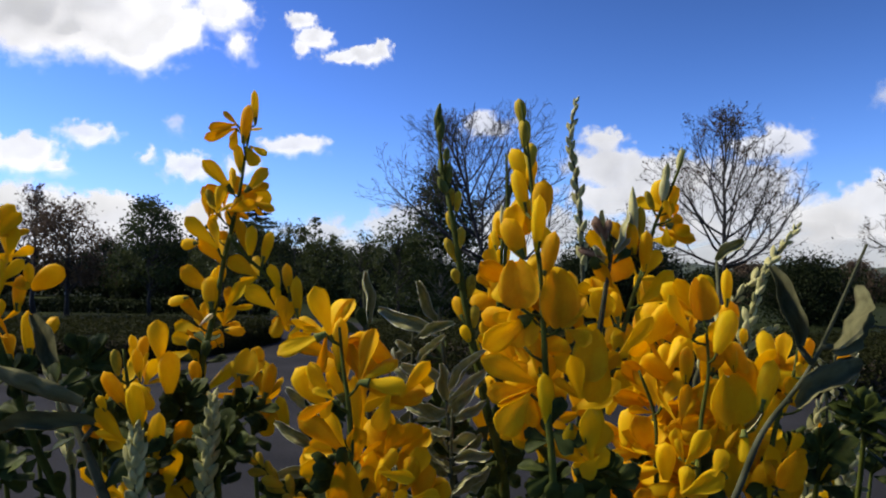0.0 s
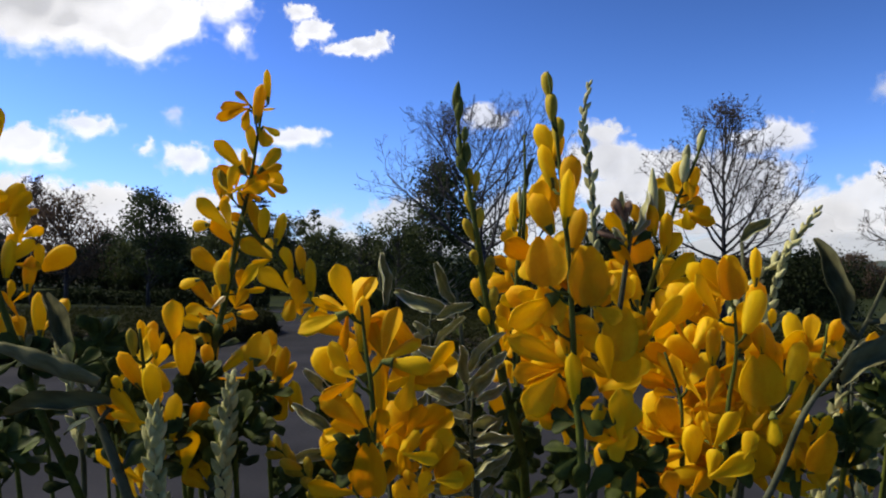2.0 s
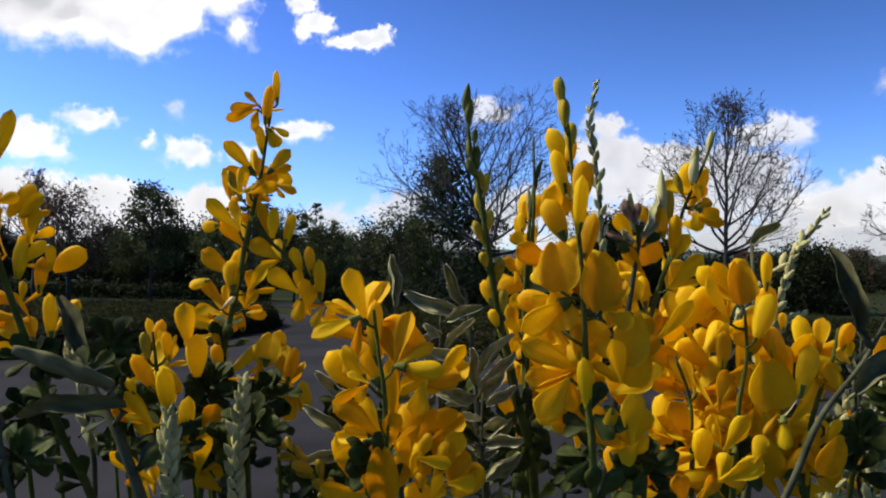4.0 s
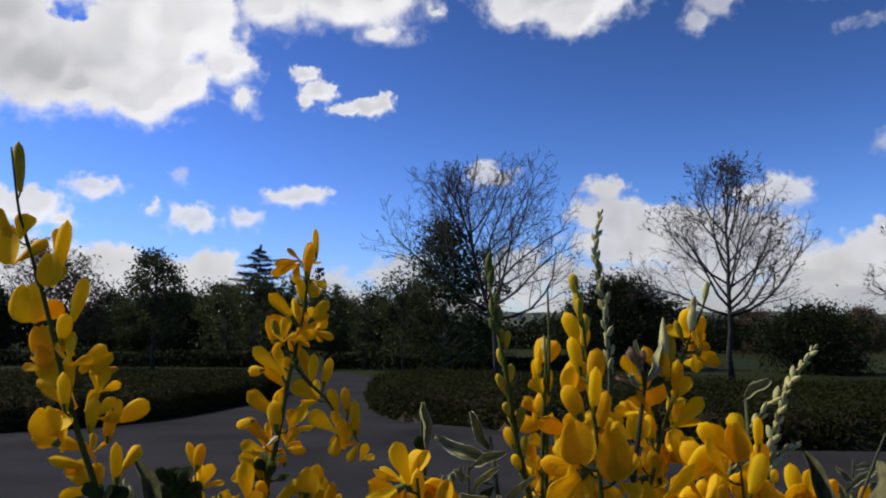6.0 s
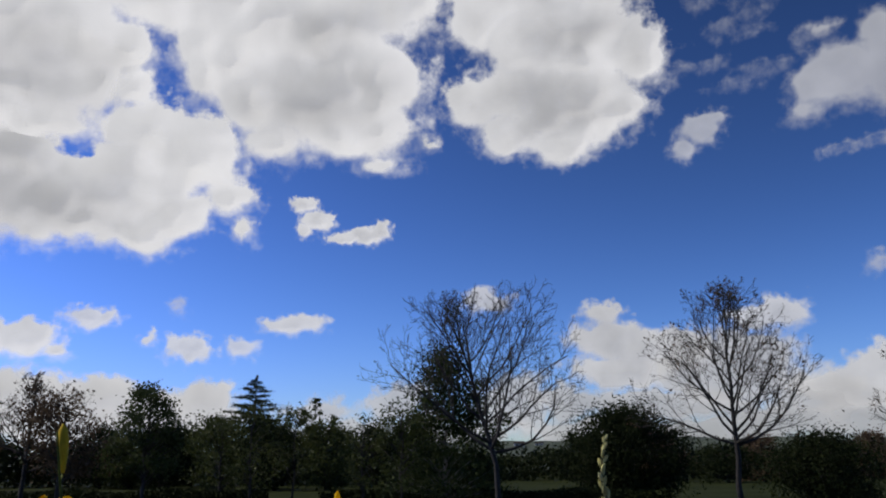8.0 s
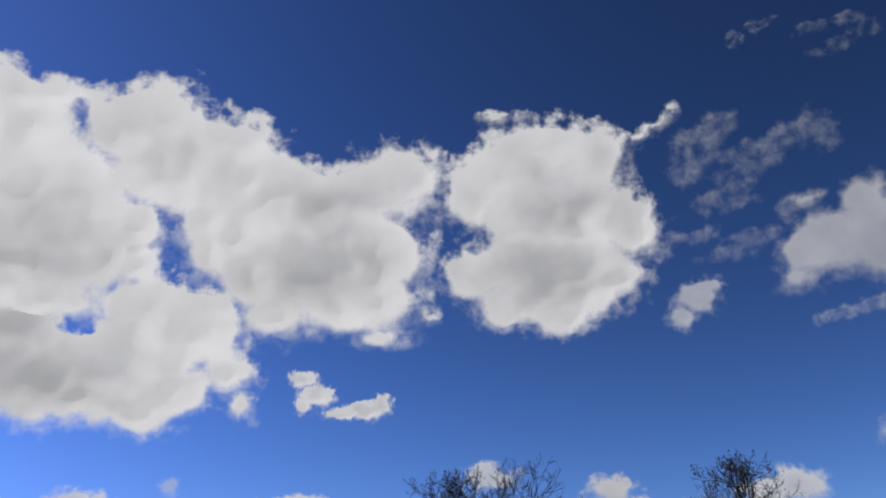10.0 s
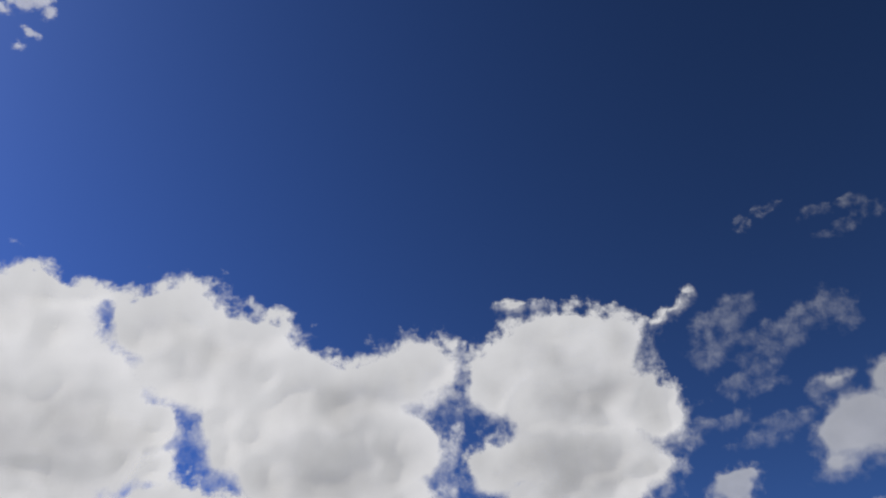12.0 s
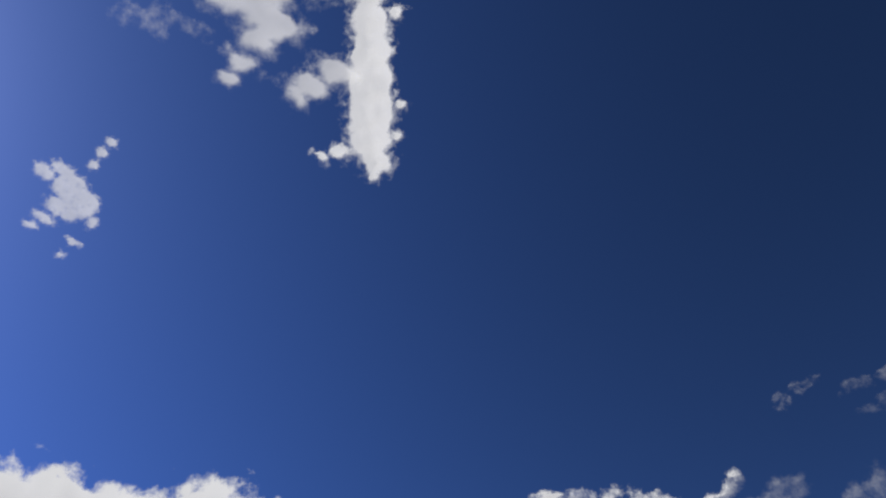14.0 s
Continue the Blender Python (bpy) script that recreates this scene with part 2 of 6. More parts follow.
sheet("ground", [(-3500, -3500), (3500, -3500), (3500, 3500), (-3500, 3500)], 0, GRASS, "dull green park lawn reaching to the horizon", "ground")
PATH_LINE = [(-40, 1.3), (40, 1.3), (40, 11), (5, 11), (1.6, 12.5), (0, 15.5), (-1.1, 19), (-1.9, 22), (-3.2, 25.5), (-7, 28), (-7.5, 26.8),
             (-4.6, 24.5), (-3.6, 22), (-5.2, 17), (-5.5, 12.5), (-40, 12)]
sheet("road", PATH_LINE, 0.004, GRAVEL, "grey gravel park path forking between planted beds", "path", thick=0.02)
sheet("flower_bed", [(-6, -1.2), (6, -1.2), (6, 1.25), (-6, 1.25)], 0.004, SOIL, "dark bare soil of the flower bed", "soil", thick=0.02)


def inside(px, py, poly):
    x, y = np.array(poly).T
    x2, y2 = np.roll(x, -1), np.roll(y, -1)
    hit = np.zeros(len(px), bool)
    for a, b1, c, d in zip(x, y, x2, y2):
        cross = ((b1 > py) != (d > py)) & (px < (c - a) * (py - b1) / (d - b1 + 1e-12) + a)
        hit ^= cross
    return hit


def edge_gap(px, py, poly):
    p = np.stack([px, py], -1)
    best = np.full(len(px), 1e9)
    q = np.array(poly, float)
    for a, b1 in zip(q, np.roll(q, -1, 0)):
        e = b1 - a
        t = np.clip(((p - a) @ e) / (e @ e), 0, 1)
        best = np.minimum(best, np.linalg.norm(p - (a + t[:, None] * e), axis=1))
    return best


def planting(poly, height, count, seed, label):
    """A low bed of dense ground cover: a rounded dark core, and leaves and upright shoots over it."""
    rng = np.random.default_rng(seed)
    q = np.array(smooth_line([(*p, 0) for p in poly] + [(*poly[0], 0)], 6))[:, :2].tolist()[:-1]
    lo, hi = np.min(q, 0), np.max(q, 0)
    base = thing("planting_bed", ((lo[0] + hi[0]) / 2, (lo[1] + hi[1]) / 2, 0), label, "shrub bed", "low beds beside the path", "stuff")
    org = np.array(base.location)

    def top(x, y):
        g = edge_gap(x, y, q)
        lump = np.array([noise.noise((a * 1.3, b1 * 1.3, seed)) + 0.5 * noise.noise((a * 3.7, b1 * 3.7, seed)) for a, b1 in zip(x, y)])
        return height * (1 - np.exp(-g / 0.11)) * (0.9 + 0.22 * lump)

    step = 0.22
    gx, gy = np.meshgrid(np.arange(lo[0], hi[0] + step, step), np.arange(lo[1], hi[1] + step, step))
    ok = inside(gx.ravel(), gy.ravel(), q).reshape(gx.shape)
    z = np.zeros(gx.size)
    sel = ok.ravel()
    z[sel] = np.where(edge_gap(gx.ravel()[sel], gy.ravel()[sel], q) > 0.2, top(gx.ravel()[sel], gy.ravel()[sel]) * 0.75, 0.0)
    verts = np.stack([gx.ravel(), gy.ravel(), z], -1) - org
    faces = []
    w = gx.shape[1]
    for i in range(gx.shape[0] - 1):
        for j in range(w - 1):
            ids = (i * w + j, i * w + j + 1, (i + 1) * w + j + 1, (i + 1) * w + j)
            if any(sel[k] for k in ids):
                faces.append(ids)
    child("core", mesh_of("bed_core", verts, faces, SOIL), base)
    pts = rng.uniform(lo, hi, (count * 2, 2))
    pts = pts[inside(pts[:, 0], pts[:, 1], q)][:count]
    side = edge_gap(pts[:, 0], pts[:, 1], q) < 0.3
    extra = np.repeat(pts[side], 3, axis=0) + rng.normal(0, 0.03, (3 * side.sum(), 2))
    pts, low = np.concatenate([pts, extra]), np.concatenate([np.full(len(pts), 0.6), np.full(len(extra), 0.02)])
    zz = top(pts[:, 0], pts[:, 1]) * rng.uniform(low, 1.0) + rng.exponential(0.03, len(pts))
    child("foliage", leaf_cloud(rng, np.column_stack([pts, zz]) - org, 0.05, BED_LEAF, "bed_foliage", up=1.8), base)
    return base


planting([(-1.6, 15.2), (-0.95, 11.6), (0.07, 10.4), (2.57, 8.6), (4.5, 8.3), (9, 8.4), (15, 9), (15, 13.4), (8, 13.7), (3, 15.5), (0.5, 17.4), (-1.2, 17.3)],
         0.48, 170000, 3, "low olive-green ground cover bed beside the gravel path")
planting([(-3.9, 17.6), (-3.25, 15.6), (-3.6, 12.5), (-4.2, 10.5), (-5.6, 9.3), (-9, 8.6), (-15, 8.4), (-15, 15.3), (-7, 16.4)],
         0.48, 150000, 5, "low dark green ground cover bed at the path's fork")


def hedge_row(x0, y0, x1, y1, h, w, seed, label):
    rng = np.random.default_rng(seed)
    base = thing("hedge", ((x0 + x1) / 2, (y0 + y1) / 2, 0), label, "hedge", "clipped hedges", "stuff")
    n = int(800 * math.hypot(x1 - x0, y1 - y0))
    t = rng.uniform(0, 1, n)
    c = np.column_stack([x0 + (x1 - x0) * t, y0 + (y1 - y0) * t, rng.uniform(0.02, h, n)])
    c[:, 1] += rng.normal(0, w / 3, n)
    c[:, 2] *= 1 + 0.12 * np.sin(c[:, 0] * 1.7)
    child("foliage", leaf_cloud(rng, c - np.array(base.location), 0.13, DARK_LEAF, "hedge_foliage"), base)


hedge_row(-26, 31, -6.5, 29.5, 0.55, 0.7, 11, "dark clipped hedge behind the planted beds")
hedge_row(-4.5, 29, 7.5, 27.5, 0.5, 0.7, 12, "dark low hedge beyond the end of the path")


def ridge(x0, x1, y, h, seed, label, lumps=1.0):
    """A long wooded rise far off, with a bumpy crest and a sloping face."""
    verts, faces, n = [], [], 160
    for i in range(n + 1):
        x = x0 + (x1 - x0) * i / n
        fade = math.sin(math.pi * i / n) ** 0.5
        top = h * fade * (0.75 + 0.35 * noise.noise((x * 0.004, seed, 0)) + 0.10 * lumps * noise.noise((x * 0.03, seed, 1)) + 0.06 * lumps * noise.noise((x * 0.11, seed, 2)))
        for f, g in ((-0.30, -0.02), (-0.12, 0.45), (-0.04, 0.85), (0.0, 1.0), (0.25, 0.4), (0.5, -0.02)):
            verts.append((x, y + f * y, top * g * (1 + 0.1 * noise.noise((x * 0.05, f * 30, seed)))))
    for i in range(n):
        for k in range(5):
            a = i * 6 + k
            faces.append((a, a + 6, a + 7, a + 1))
    tagged(new("backdrop", mesh_of("ridge", verts, faces, HILL)), label, "hill", kind="structure")


ridge(-250, 450, 420, 19, 3.0, "far wooded hillside in blue-grey haze")
ridge(60, 700, 640, 29, 8.0, "far green rise with fields and trees")
ridge(-700, 100, 600, 12, 5.0, "far dark treed horizon")


def far_house(x, y, z, w, label):
    """A small house far off on the rise: walls, pitched roof and two dark windows."""
    base = thing("house", (x, y, z), label, "house", "far houses")
    h, d = w * 0.35, w * 0.6
    wall = [(sx * w / 2, sy * d / 2, sz * (h + 3) - 3) for sz in (0, 1) for sy in (-1, 1) for sx in (-1, 1)]
    child("wall", mesh_of("wall", wall, [(0, 1, 5, 4), (1, 3, 7, 5), (3, 2, 6, 7), (2, 0, 4, 6)], ROOF, False), base)
    e, t = 0.06 * w, h + 0.22 * w
    roof = [(-w / 2 - e, -d / 2 - e, h - 0.1), (w / 2 + e, -d / 2 - e, h - 0.1), (w / 2 + e, d / 2 + e, h - 0.1), (-w / 2 - e, d / 2 + e, h - 0.1), (-w / 2 - e, 0, t), (w / 2 + e, 0, t)]
    child("roof", mesh_of("roof", roof, [(0, 1, 5, 4), (2, 3, 4, 5), (1, 2, 5), (3, 0, 4), (0, 3, 2, 1)], BARK, False), base)
    for k in (-0.25, 0.25):
        q = [(w * (k + sx * 0.08), -d / 2 - sy * 0.08, h * (0.3 + 0.45 * sz)) for sy in (0, 1) for sz in (0, 1) for sx in (-1, 1)]
        child("window", mesh_of("window", q, [(4, 5, 7, 6), (0, 1, 5, 4), (2, 6, 7, 3), (0, 4, 6, 2), (1, 3, 7, 5)], DARK_LEAF, False), base)


far_house(36, 400, 10.6, 5, "small pale house far off on the rise")
far_house(46, 402, 10.8, 4, "small pale house far off on the rise")


# ---- trees ----
def grow(rng, start, way, length, radius, depth, spec, limbs, tips):
    """One limb with its side limbs. spec: for each depth (side limbs, spread in degrees, length share, upward pull)."""
    n = 5 if depth < 2 else 4
    pts, p, d = [Vector(start)], Vector(start), Vector(way).normalized()
    for i in range(n):
        jit = Vector(rng.normal(0, 0.10 + 0.03 * depth, 3))
        d = (d + jit + Vector((0, 0, spec[depth][3] / n))).normalized()
        p = p + d * (length / n)
        pts.append(p.copy())
    end = max(radius * 0.35, 0.004)
    limbs.append((depth, pts, [radius + (end - radius) * i / n for i in range(n + 1)]))
    if depth + 1 >= len(spec):
        tips.extend(pts[1:])
        return
    count, angle, share, _ = spec[depth]
    for k in range(count):
        t = 0.28 + 0.72 * (k + rng.uniform(0, 0.9)) / count
        i = min(int(t * n), n - 1)
        q = pts[i].lerp(pts[i + 1], t * n - i)
        axis = (pts[i + 1] - pts[i]).normalized()
        turn = Matrix.Rotation(k * 2.4 + rng.uniform(-0.5, 0.5), 3, axis)
        out = axis.orthogonal().normalized()
        side = turn @ (Matrix.Rotation(radians(angle * rng.uniform(0.75, 1.25)), 3, out.cross(axis).normalized()) @ axis)
        grow(rng, q, side, length * share * (1.15 - 0.55 * t) * rng.uniform(0.8, 1.2), max(radius * (1 - 0.6 * t) * 0.55, 0.005), depth + 1, spec, limbs, tips)


def wood_mesh(name, limbs, depths, mat, org):
    verts, faces = [], []
    for depth, pts, radii in limbs:
        if depth in depths:
            tube([p - org for p in pts], radii, 8 if depth == 0 else 5 if depth == 1 else 3, verts, faces)
    return mesh_of(name, verts, faces, mat)


def bare_tree(x, y, height, clear, reach, seed, label, mains=15, lean=0.0, mat=BARK, leaf=None, leaves=0, leaf_size=0.08, name="bare_tree", pull=0.5, trunk=0.085, cat="tree"):
    """A trunk with a leader, rising main limbs, side limbs and fine twigs."""
    rng = np.random.default_rng(seed)
    org = Vector((x, y, 0))
    limbs, tips, mains_of = [], [], []
    line = [org + Vector((lean * (z / height) ** 1.5 + rng.normal(0, 0.03), rng.normal(0, 0.03), z)) for z in np.linspace(0, height * 0.92, 9)]
    limbs.append((0, line, [trunk * (1.25 if i == 0 else 1 - 0.095 * i) for i in range(9)]))
    spec = [None, (8, 40, 0.5, pull), (5, 42, 0.5, pull * 0.7), (3, 36, 0.55, 0.3), (0, 0, 0, 0.2)]
    for k in range(mains):
        f = (k + rng.uniform(0, 0.7)) / mains
        z = clear + (height * 0.88 - clear) * f ** 1.5
        i = min(int(z / (height * 0.92) * 8), 7)
        q = line[i].lerp(line[i + 1], z / (height * 0.92) * 8 - i)
        a = k * 2.4 + rng.uniform(-0.4, 0.4)
        rise = radians(10 + 60 * f + rng.uniform(-8, 8))
        way = Vector((math.cos(a) * math.cos(rise), math.sin(a) * math.cos(rise), math.sin(rise)))
        size = min(reach * (1.15 - 0.45 * f), height - z) * rng.uniform(0.85, 1.15)
        before = len(limbs)
        grow(rng, q, way, size, trunk * (0.55 - 0.3 * f), 1, spec, limbs, tips)
        mains_of.append(limbs[before:])
    base = thing(name, org, label, cat, "park trees")
    child("trunk", wood_mesh("trunk", limbs, (0,), mat, org), base)
    for main in mains_of:
        child("limb", wood_mesh("limb", main, (1, 2), mat, org), base)
    tagged(child("twig_spray", wood_mesh("twig_spray", limbs, (3, 4), mat, org), base), kind="stuff")
    if leaf:
        pick = rng.choice(len(tips), leaves)
        c = np.array([tips[i] for i in pick]) - np.array(org) + rng.normal(0, 0.05, (leaves, 3))
        child("crown", leaf_cloud(rng, c, leaf_size, leaf, "crown"), base)
    return base


def leafy_tree(x, y, height, clear, radius, seed, label, leaf=SPRING_LEAF, leaves=5000, leaf_size=0.13, clumps=60, shape="round", name="leafy_tree", mat=BARK, trunk=0.08, gaps=0.35):
    """A trunk, limbs that reach each clump, and an uneven crown of clumped leaves with gaps."""
    rng = np.random.default_rng(seed)
    org = np.array((x, y, 0.0))
    base = thing(name, org, label, "tree", "park trees")
    verts, faces = [], []
    axis = [Vector((rng.normal(0, 0.03), rng.normal(0, 0.03), z)) for z in np.linspace(0, height * 0.9, 7)]
    tube(axis, [trunk * (1.2 if i == 0 else 1 - 0.13 * i) for i in range(7)], 8, verts, faces)
    centres, near = [], y < 32
    while len(centres) < clumps:
        t = rng.uniform(0, 1) ** (1.5 if shape == "cone" else 1.0)
        wide = {"round": math.sin(math.pi * (0.12 + 0.85 * t)) ** 0.6, "cone": (1 - t) ** 0.8 * 0.95 + 0.06, "column": 0.55 + 0.4 * math.sin(math.pi * t)}[shape]
        a, r = rng.uniform(0, 2 * math.pi), radius * wide * math.sqrt(rng.uniform(0.05, 1))
        c = Vector((math.cos(a) * r, math.sin(a) * r, clear + (height - clear) * t))
        if noise.noise(c * (1.6 / radius) + Vector((seed, 0, 0))) > -gaps:
            centres.append(c)
    for c in centres:
        foot = Vector((0, 0, max(0.3 * clear, c.z - 0.55 * math.hypot(c.x, c.y) - 0.2)))
        mid = foot.lerp(c, 0.55) + Vector((0, 0, 0.08))
        lv, lf = ([], []) if near else (verts, faces)
        tube([foot, mid, c], [trunk * 0.3, trunk * 0.17, 0.006], 4, lv, lf)
        if near:
            child("limb", mesh_of("limb", lv, lf, mat), base)
    child("trunk", mesh_of("trunk", verts, faces, mat), base)
    which = rng.integers(0, len(centres), leaves)
    pts = np.array(centres)[which] + rng.normal(0, 1, (leaves, 3)) * (radius * 0.17, radius * 0.17, radius * 0.13) * rng.uniform(0.5, 1.3, (len(centres), 1))[which]
    pts[:, 2] = np.maximum(pts[:, 2], 0.05)
    child("crown", leaf_cloud(rng, pts, leaf_size, leaf, "crown"), base)
    return base


def cedar(x, y, height, radius, seed, label):
    """A conifer with level tiers of boughs that shorten to the top."""
    rng = np.random.default_rng(seed)
    base = thing("cedar_tree", (x, y, 0), label, "tree", "park trees")
    verts, faces = [], []
    tube([Vector((0, 0, z)) for z in np.linspace(0, height, 6)], [0.22, 0.17, 0.13, 0.09, 0.05, 0.015], 8, verts, faces)
    pts = []
    for k in range(46):
        f = k / 45
        z = height * (0.22 + 0.75 * f) + rng.normal(0, 0.05)
        a, r = k * 2.4 + rng.uniform(-0.3, 0.3), radius * (1.02 - f) ** 0.8 * rng.uniform(0.7, 1.15)
        tip = Vector((math.cos(a) * r, math.sin(a) * r, z + 0.06 * r))
        tube([Vector((0, 0, z - 0.15 * r)), Vector((tip.x * 0.5, tip.y * 0.5, z)), tip], [0.05 * (1.1 - f), 0.03, 0.01], 4, verts, faces)
        m = int(620 * (1.15 - f))
        s = rng.uniform(0.2, 1.05, m)
        q = np.outer(s, np.array((tip.x, tip.y, 0))) + rng.normal(0, 1, (m, 3)) * (0.16 * r, 0.16 * r, 0.07)
        q[:, 2] += z + 0.05 * r * s
        pts.append(q)
    child("trunk", mesh_of("trunk", verts, faces, BARK), base)
    child("crown", leaf_cloud(rng, np.concatenate(pts), 0.2, DARK_LEAF, "crown", up=1.5, slim=0.4), base)


bare_tree(8.0, 22.3, 6.1, 1.75, 2.45, 21, "bare young tree with upswept limbs and first leaf buds", mains=23, leaf=BROWN_LEAF, leaves=750, leaf_size=0.10, pull=0.75)
bare_tree(1.35, 20.6, 5.6, 1.6, 3.0, 22, "bare tree with fine ascending grey twigs", mains=24, lean=-1.5, mat=BARK, pull=0.7, leaf=SPRING_LEAF, leaves=160)
bare_tree(13.6, 21.0, 5.4, 1.8, 2.2, 23, "bare young tree at the edge of the lawn", mains=11, leaf=BROWN_LEAF, leaves=200, leaf_size=0.11, pull=0.7)
leafy_tree(-0.1, 28.0, 5.2, 0.4, 2.1, 31, "slim tree with open dark green spring leaves", leaf=MID_LEAF, leaves=13000, leaf_size=0.13, clumps=130, shape="cone", trunk=0.07, mat=PALE_BARK, gaps=0.75)
leafy_tree(0.95, 29.0, 4.4, 0.7, 1.3, 32, "slim young tree with sparse green leaves", leaf=MID_LEAF, leaves=3600, leaf_size=0.12, clumps=40, shape="column", trunk=0.05, mat=PALE_BARK)
leafy_tree(-1.5, 26.4, 3.35, 0.8, 1.0, 33, "young tree with thin olive spring leaves", leaves=1900, clumps=45, leaf_size=0.1, trunk=0.05)
leafy_tree(-2.9, 27.5, 3.0, 0.8, 0.85, 34, "young tree with thin olive spring leaves", leaves=1300, clumps=36, leaf_size=0.1, trunk=0.045)
leafy_tree(-6.7, 27.5, 3.3, 0.7, 1.0, 35, "young tree with thin olive spring leaves", leaves=1800, clumps=40, leaf_size=0.1, trunk=0.045)
leafy_tree(-5.4, 28.5, 3.4, 0.8, 1.0, 36, "young tree with thin olive spring leaves", leaves=1800, clumps=40, leaf_size=0.1, trunk=0.045)
leafy_tree(-10.0, 26.8, 3.9, 1.2, 1.25, 37, "round young tree in dark green leaf", leaf=MID_LEAF, leaves=5200, clumps=70, leaf_size=0.12, trunk=0.07)
leafy_tree(-8.4, 30.0, 2.9, 0.5, 1.2, 38, "small tree in brownish spring leaf", leaves=2200, clumps=40, leaf_size=0.11, trunk=0.05)
leafy_tree(-12.9, 27.0, 3.7, 1.2, 1.5, 39, "tree with brown old leaves on spreading limbs", leaf=BROWN_LEAF, leaves=3600, clumps=60, leaf_size=0.12, trunk=0.08)
bare_tree(-14.6, 28.0, 4.3, 1.2, 2.2, 24, "leafless tree with brown twigs", mains=12, leaf=BROWN_LEAF, leaves=900, leaf_size=0.12, pull=0.4)
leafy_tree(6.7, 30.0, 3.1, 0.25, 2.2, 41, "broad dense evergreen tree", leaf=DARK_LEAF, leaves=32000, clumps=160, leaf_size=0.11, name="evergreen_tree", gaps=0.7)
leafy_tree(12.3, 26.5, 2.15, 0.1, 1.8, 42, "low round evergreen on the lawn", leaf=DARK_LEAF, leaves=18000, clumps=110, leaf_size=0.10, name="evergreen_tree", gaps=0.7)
cedar(-17.3, 72.0, 9.6, 4.3, 51, "dark cedar with level tiers above the wood")
for k, (x, y, h, r) in enumerate([(-11.5, 70, 7.2, 0.7), (-12.9, 71, 6.6, 0.8), (-10.2, 72, 6.0, 0.7), (-13.8, 68, 5.8, 0.9)]):
    leafy_tree(x, y, h, 0.8, r, 60 + k, "narrow poplar in thin spring leaf", leaves=1500, clumps=40, leaf_size=0.2, shape="column", name="poplar_tree")
rng = np.random.default_rng(7)
for k in range(20):
    x = -48 + 2.35 * k + rng.uniform(-0.8, 0.8)
    y = rng.uniform(46, 60)
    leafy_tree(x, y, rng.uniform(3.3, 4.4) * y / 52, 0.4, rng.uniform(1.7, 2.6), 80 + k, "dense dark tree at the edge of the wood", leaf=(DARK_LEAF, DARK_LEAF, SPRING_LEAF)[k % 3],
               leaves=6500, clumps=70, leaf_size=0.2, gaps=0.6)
for k in range(13):
    x = 12 + 4.4 * k + rng.uniform(-1.2, 1.2)
    y = rng.uniform(56, 72)
    leafy_tree(x, y, rng.uniform(2.6, 3.9) * y / 60, 0.2, rng.uniform(1.7, 2.6), 120 + k, "dense dark tree beyond the lawn", leaf=(DARK_LEAF, BROWN_LEAF)[k % 2],
               leaves=5500, clumps=60, leaf_size=0.2, gaps=0.6)


def far_wood(x0, x1, y0, y1, h, count, seed, label):
    rng = np.random.default_rng(seed)
    base = thing("far_wood", ((x0 + x1) / 2, (y0 + y1) / 2, 0), label, "wood", kind="stuff")
    c = np.column_stack([rng.uniform(x0, x1, count), rng.uniform(y0, y1, count), np.zeros(count)])
    top = h * np.array([0.75 + 0.35 * noise.noise((a * 0.35, b1 * 0.2, seed)) + 0.2 * noise.noise((a * 1.3, b1, seed)) for a, b1 in c[:, :2]])
    c[:, 2] = top * rng.uniform(0, 1, count) ** 0.7
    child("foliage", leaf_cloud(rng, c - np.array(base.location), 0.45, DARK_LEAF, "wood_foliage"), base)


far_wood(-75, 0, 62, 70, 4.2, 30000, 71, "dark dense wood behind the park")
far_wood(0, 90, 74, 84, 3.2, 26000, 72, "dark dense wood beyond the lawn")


# ---- the broom shrub: flowers, buds, leaves, pods ----
def blade(n_along, n_across, width, cup, fold, curl, notch=0.0):
    """A petal or leaflet 1 long and about 1 wide, with two faces and a rim."""
    top, under = [], []
    for i in range(n_along + 1):
        s = i / n_along
        w = width(s)
        for j in range(n_across + 1):
            u = 2 * j / n_across - 1
            z = s - notch * max(0, 1 - abs(u) * 2.2) * s ** 6
            y = -cup * (1 - u * u) * w - fold * abs(u) * w + curl * s * s + 0.035 * math.sin(7 * s + 3 * u + 9 * curl) * (u * u + 0.2)
            top.append(Vector((u * w * 0.5, y, z)))
            under.append(Vector((u * w * 0.5, y + 0.035, z)))
    m = n_across + 1
    verts, faces = top + under, []
    off = len(top)
    for i in range(n_along):
        for j in range(n_across):
            a = i * m + j
            faces += [(a, a + 1, a + 1 + m, a + m), (off + a, off + a + m, off + a + 1 + m, off + a + 1)]
        for a, b1 in ((i * m, (i + 1) * m), ((i + 1) * m - 1, (i + 2) * m - 1)):
            faces.append((a, b1, off + b1, off + a))
    return verts, faces


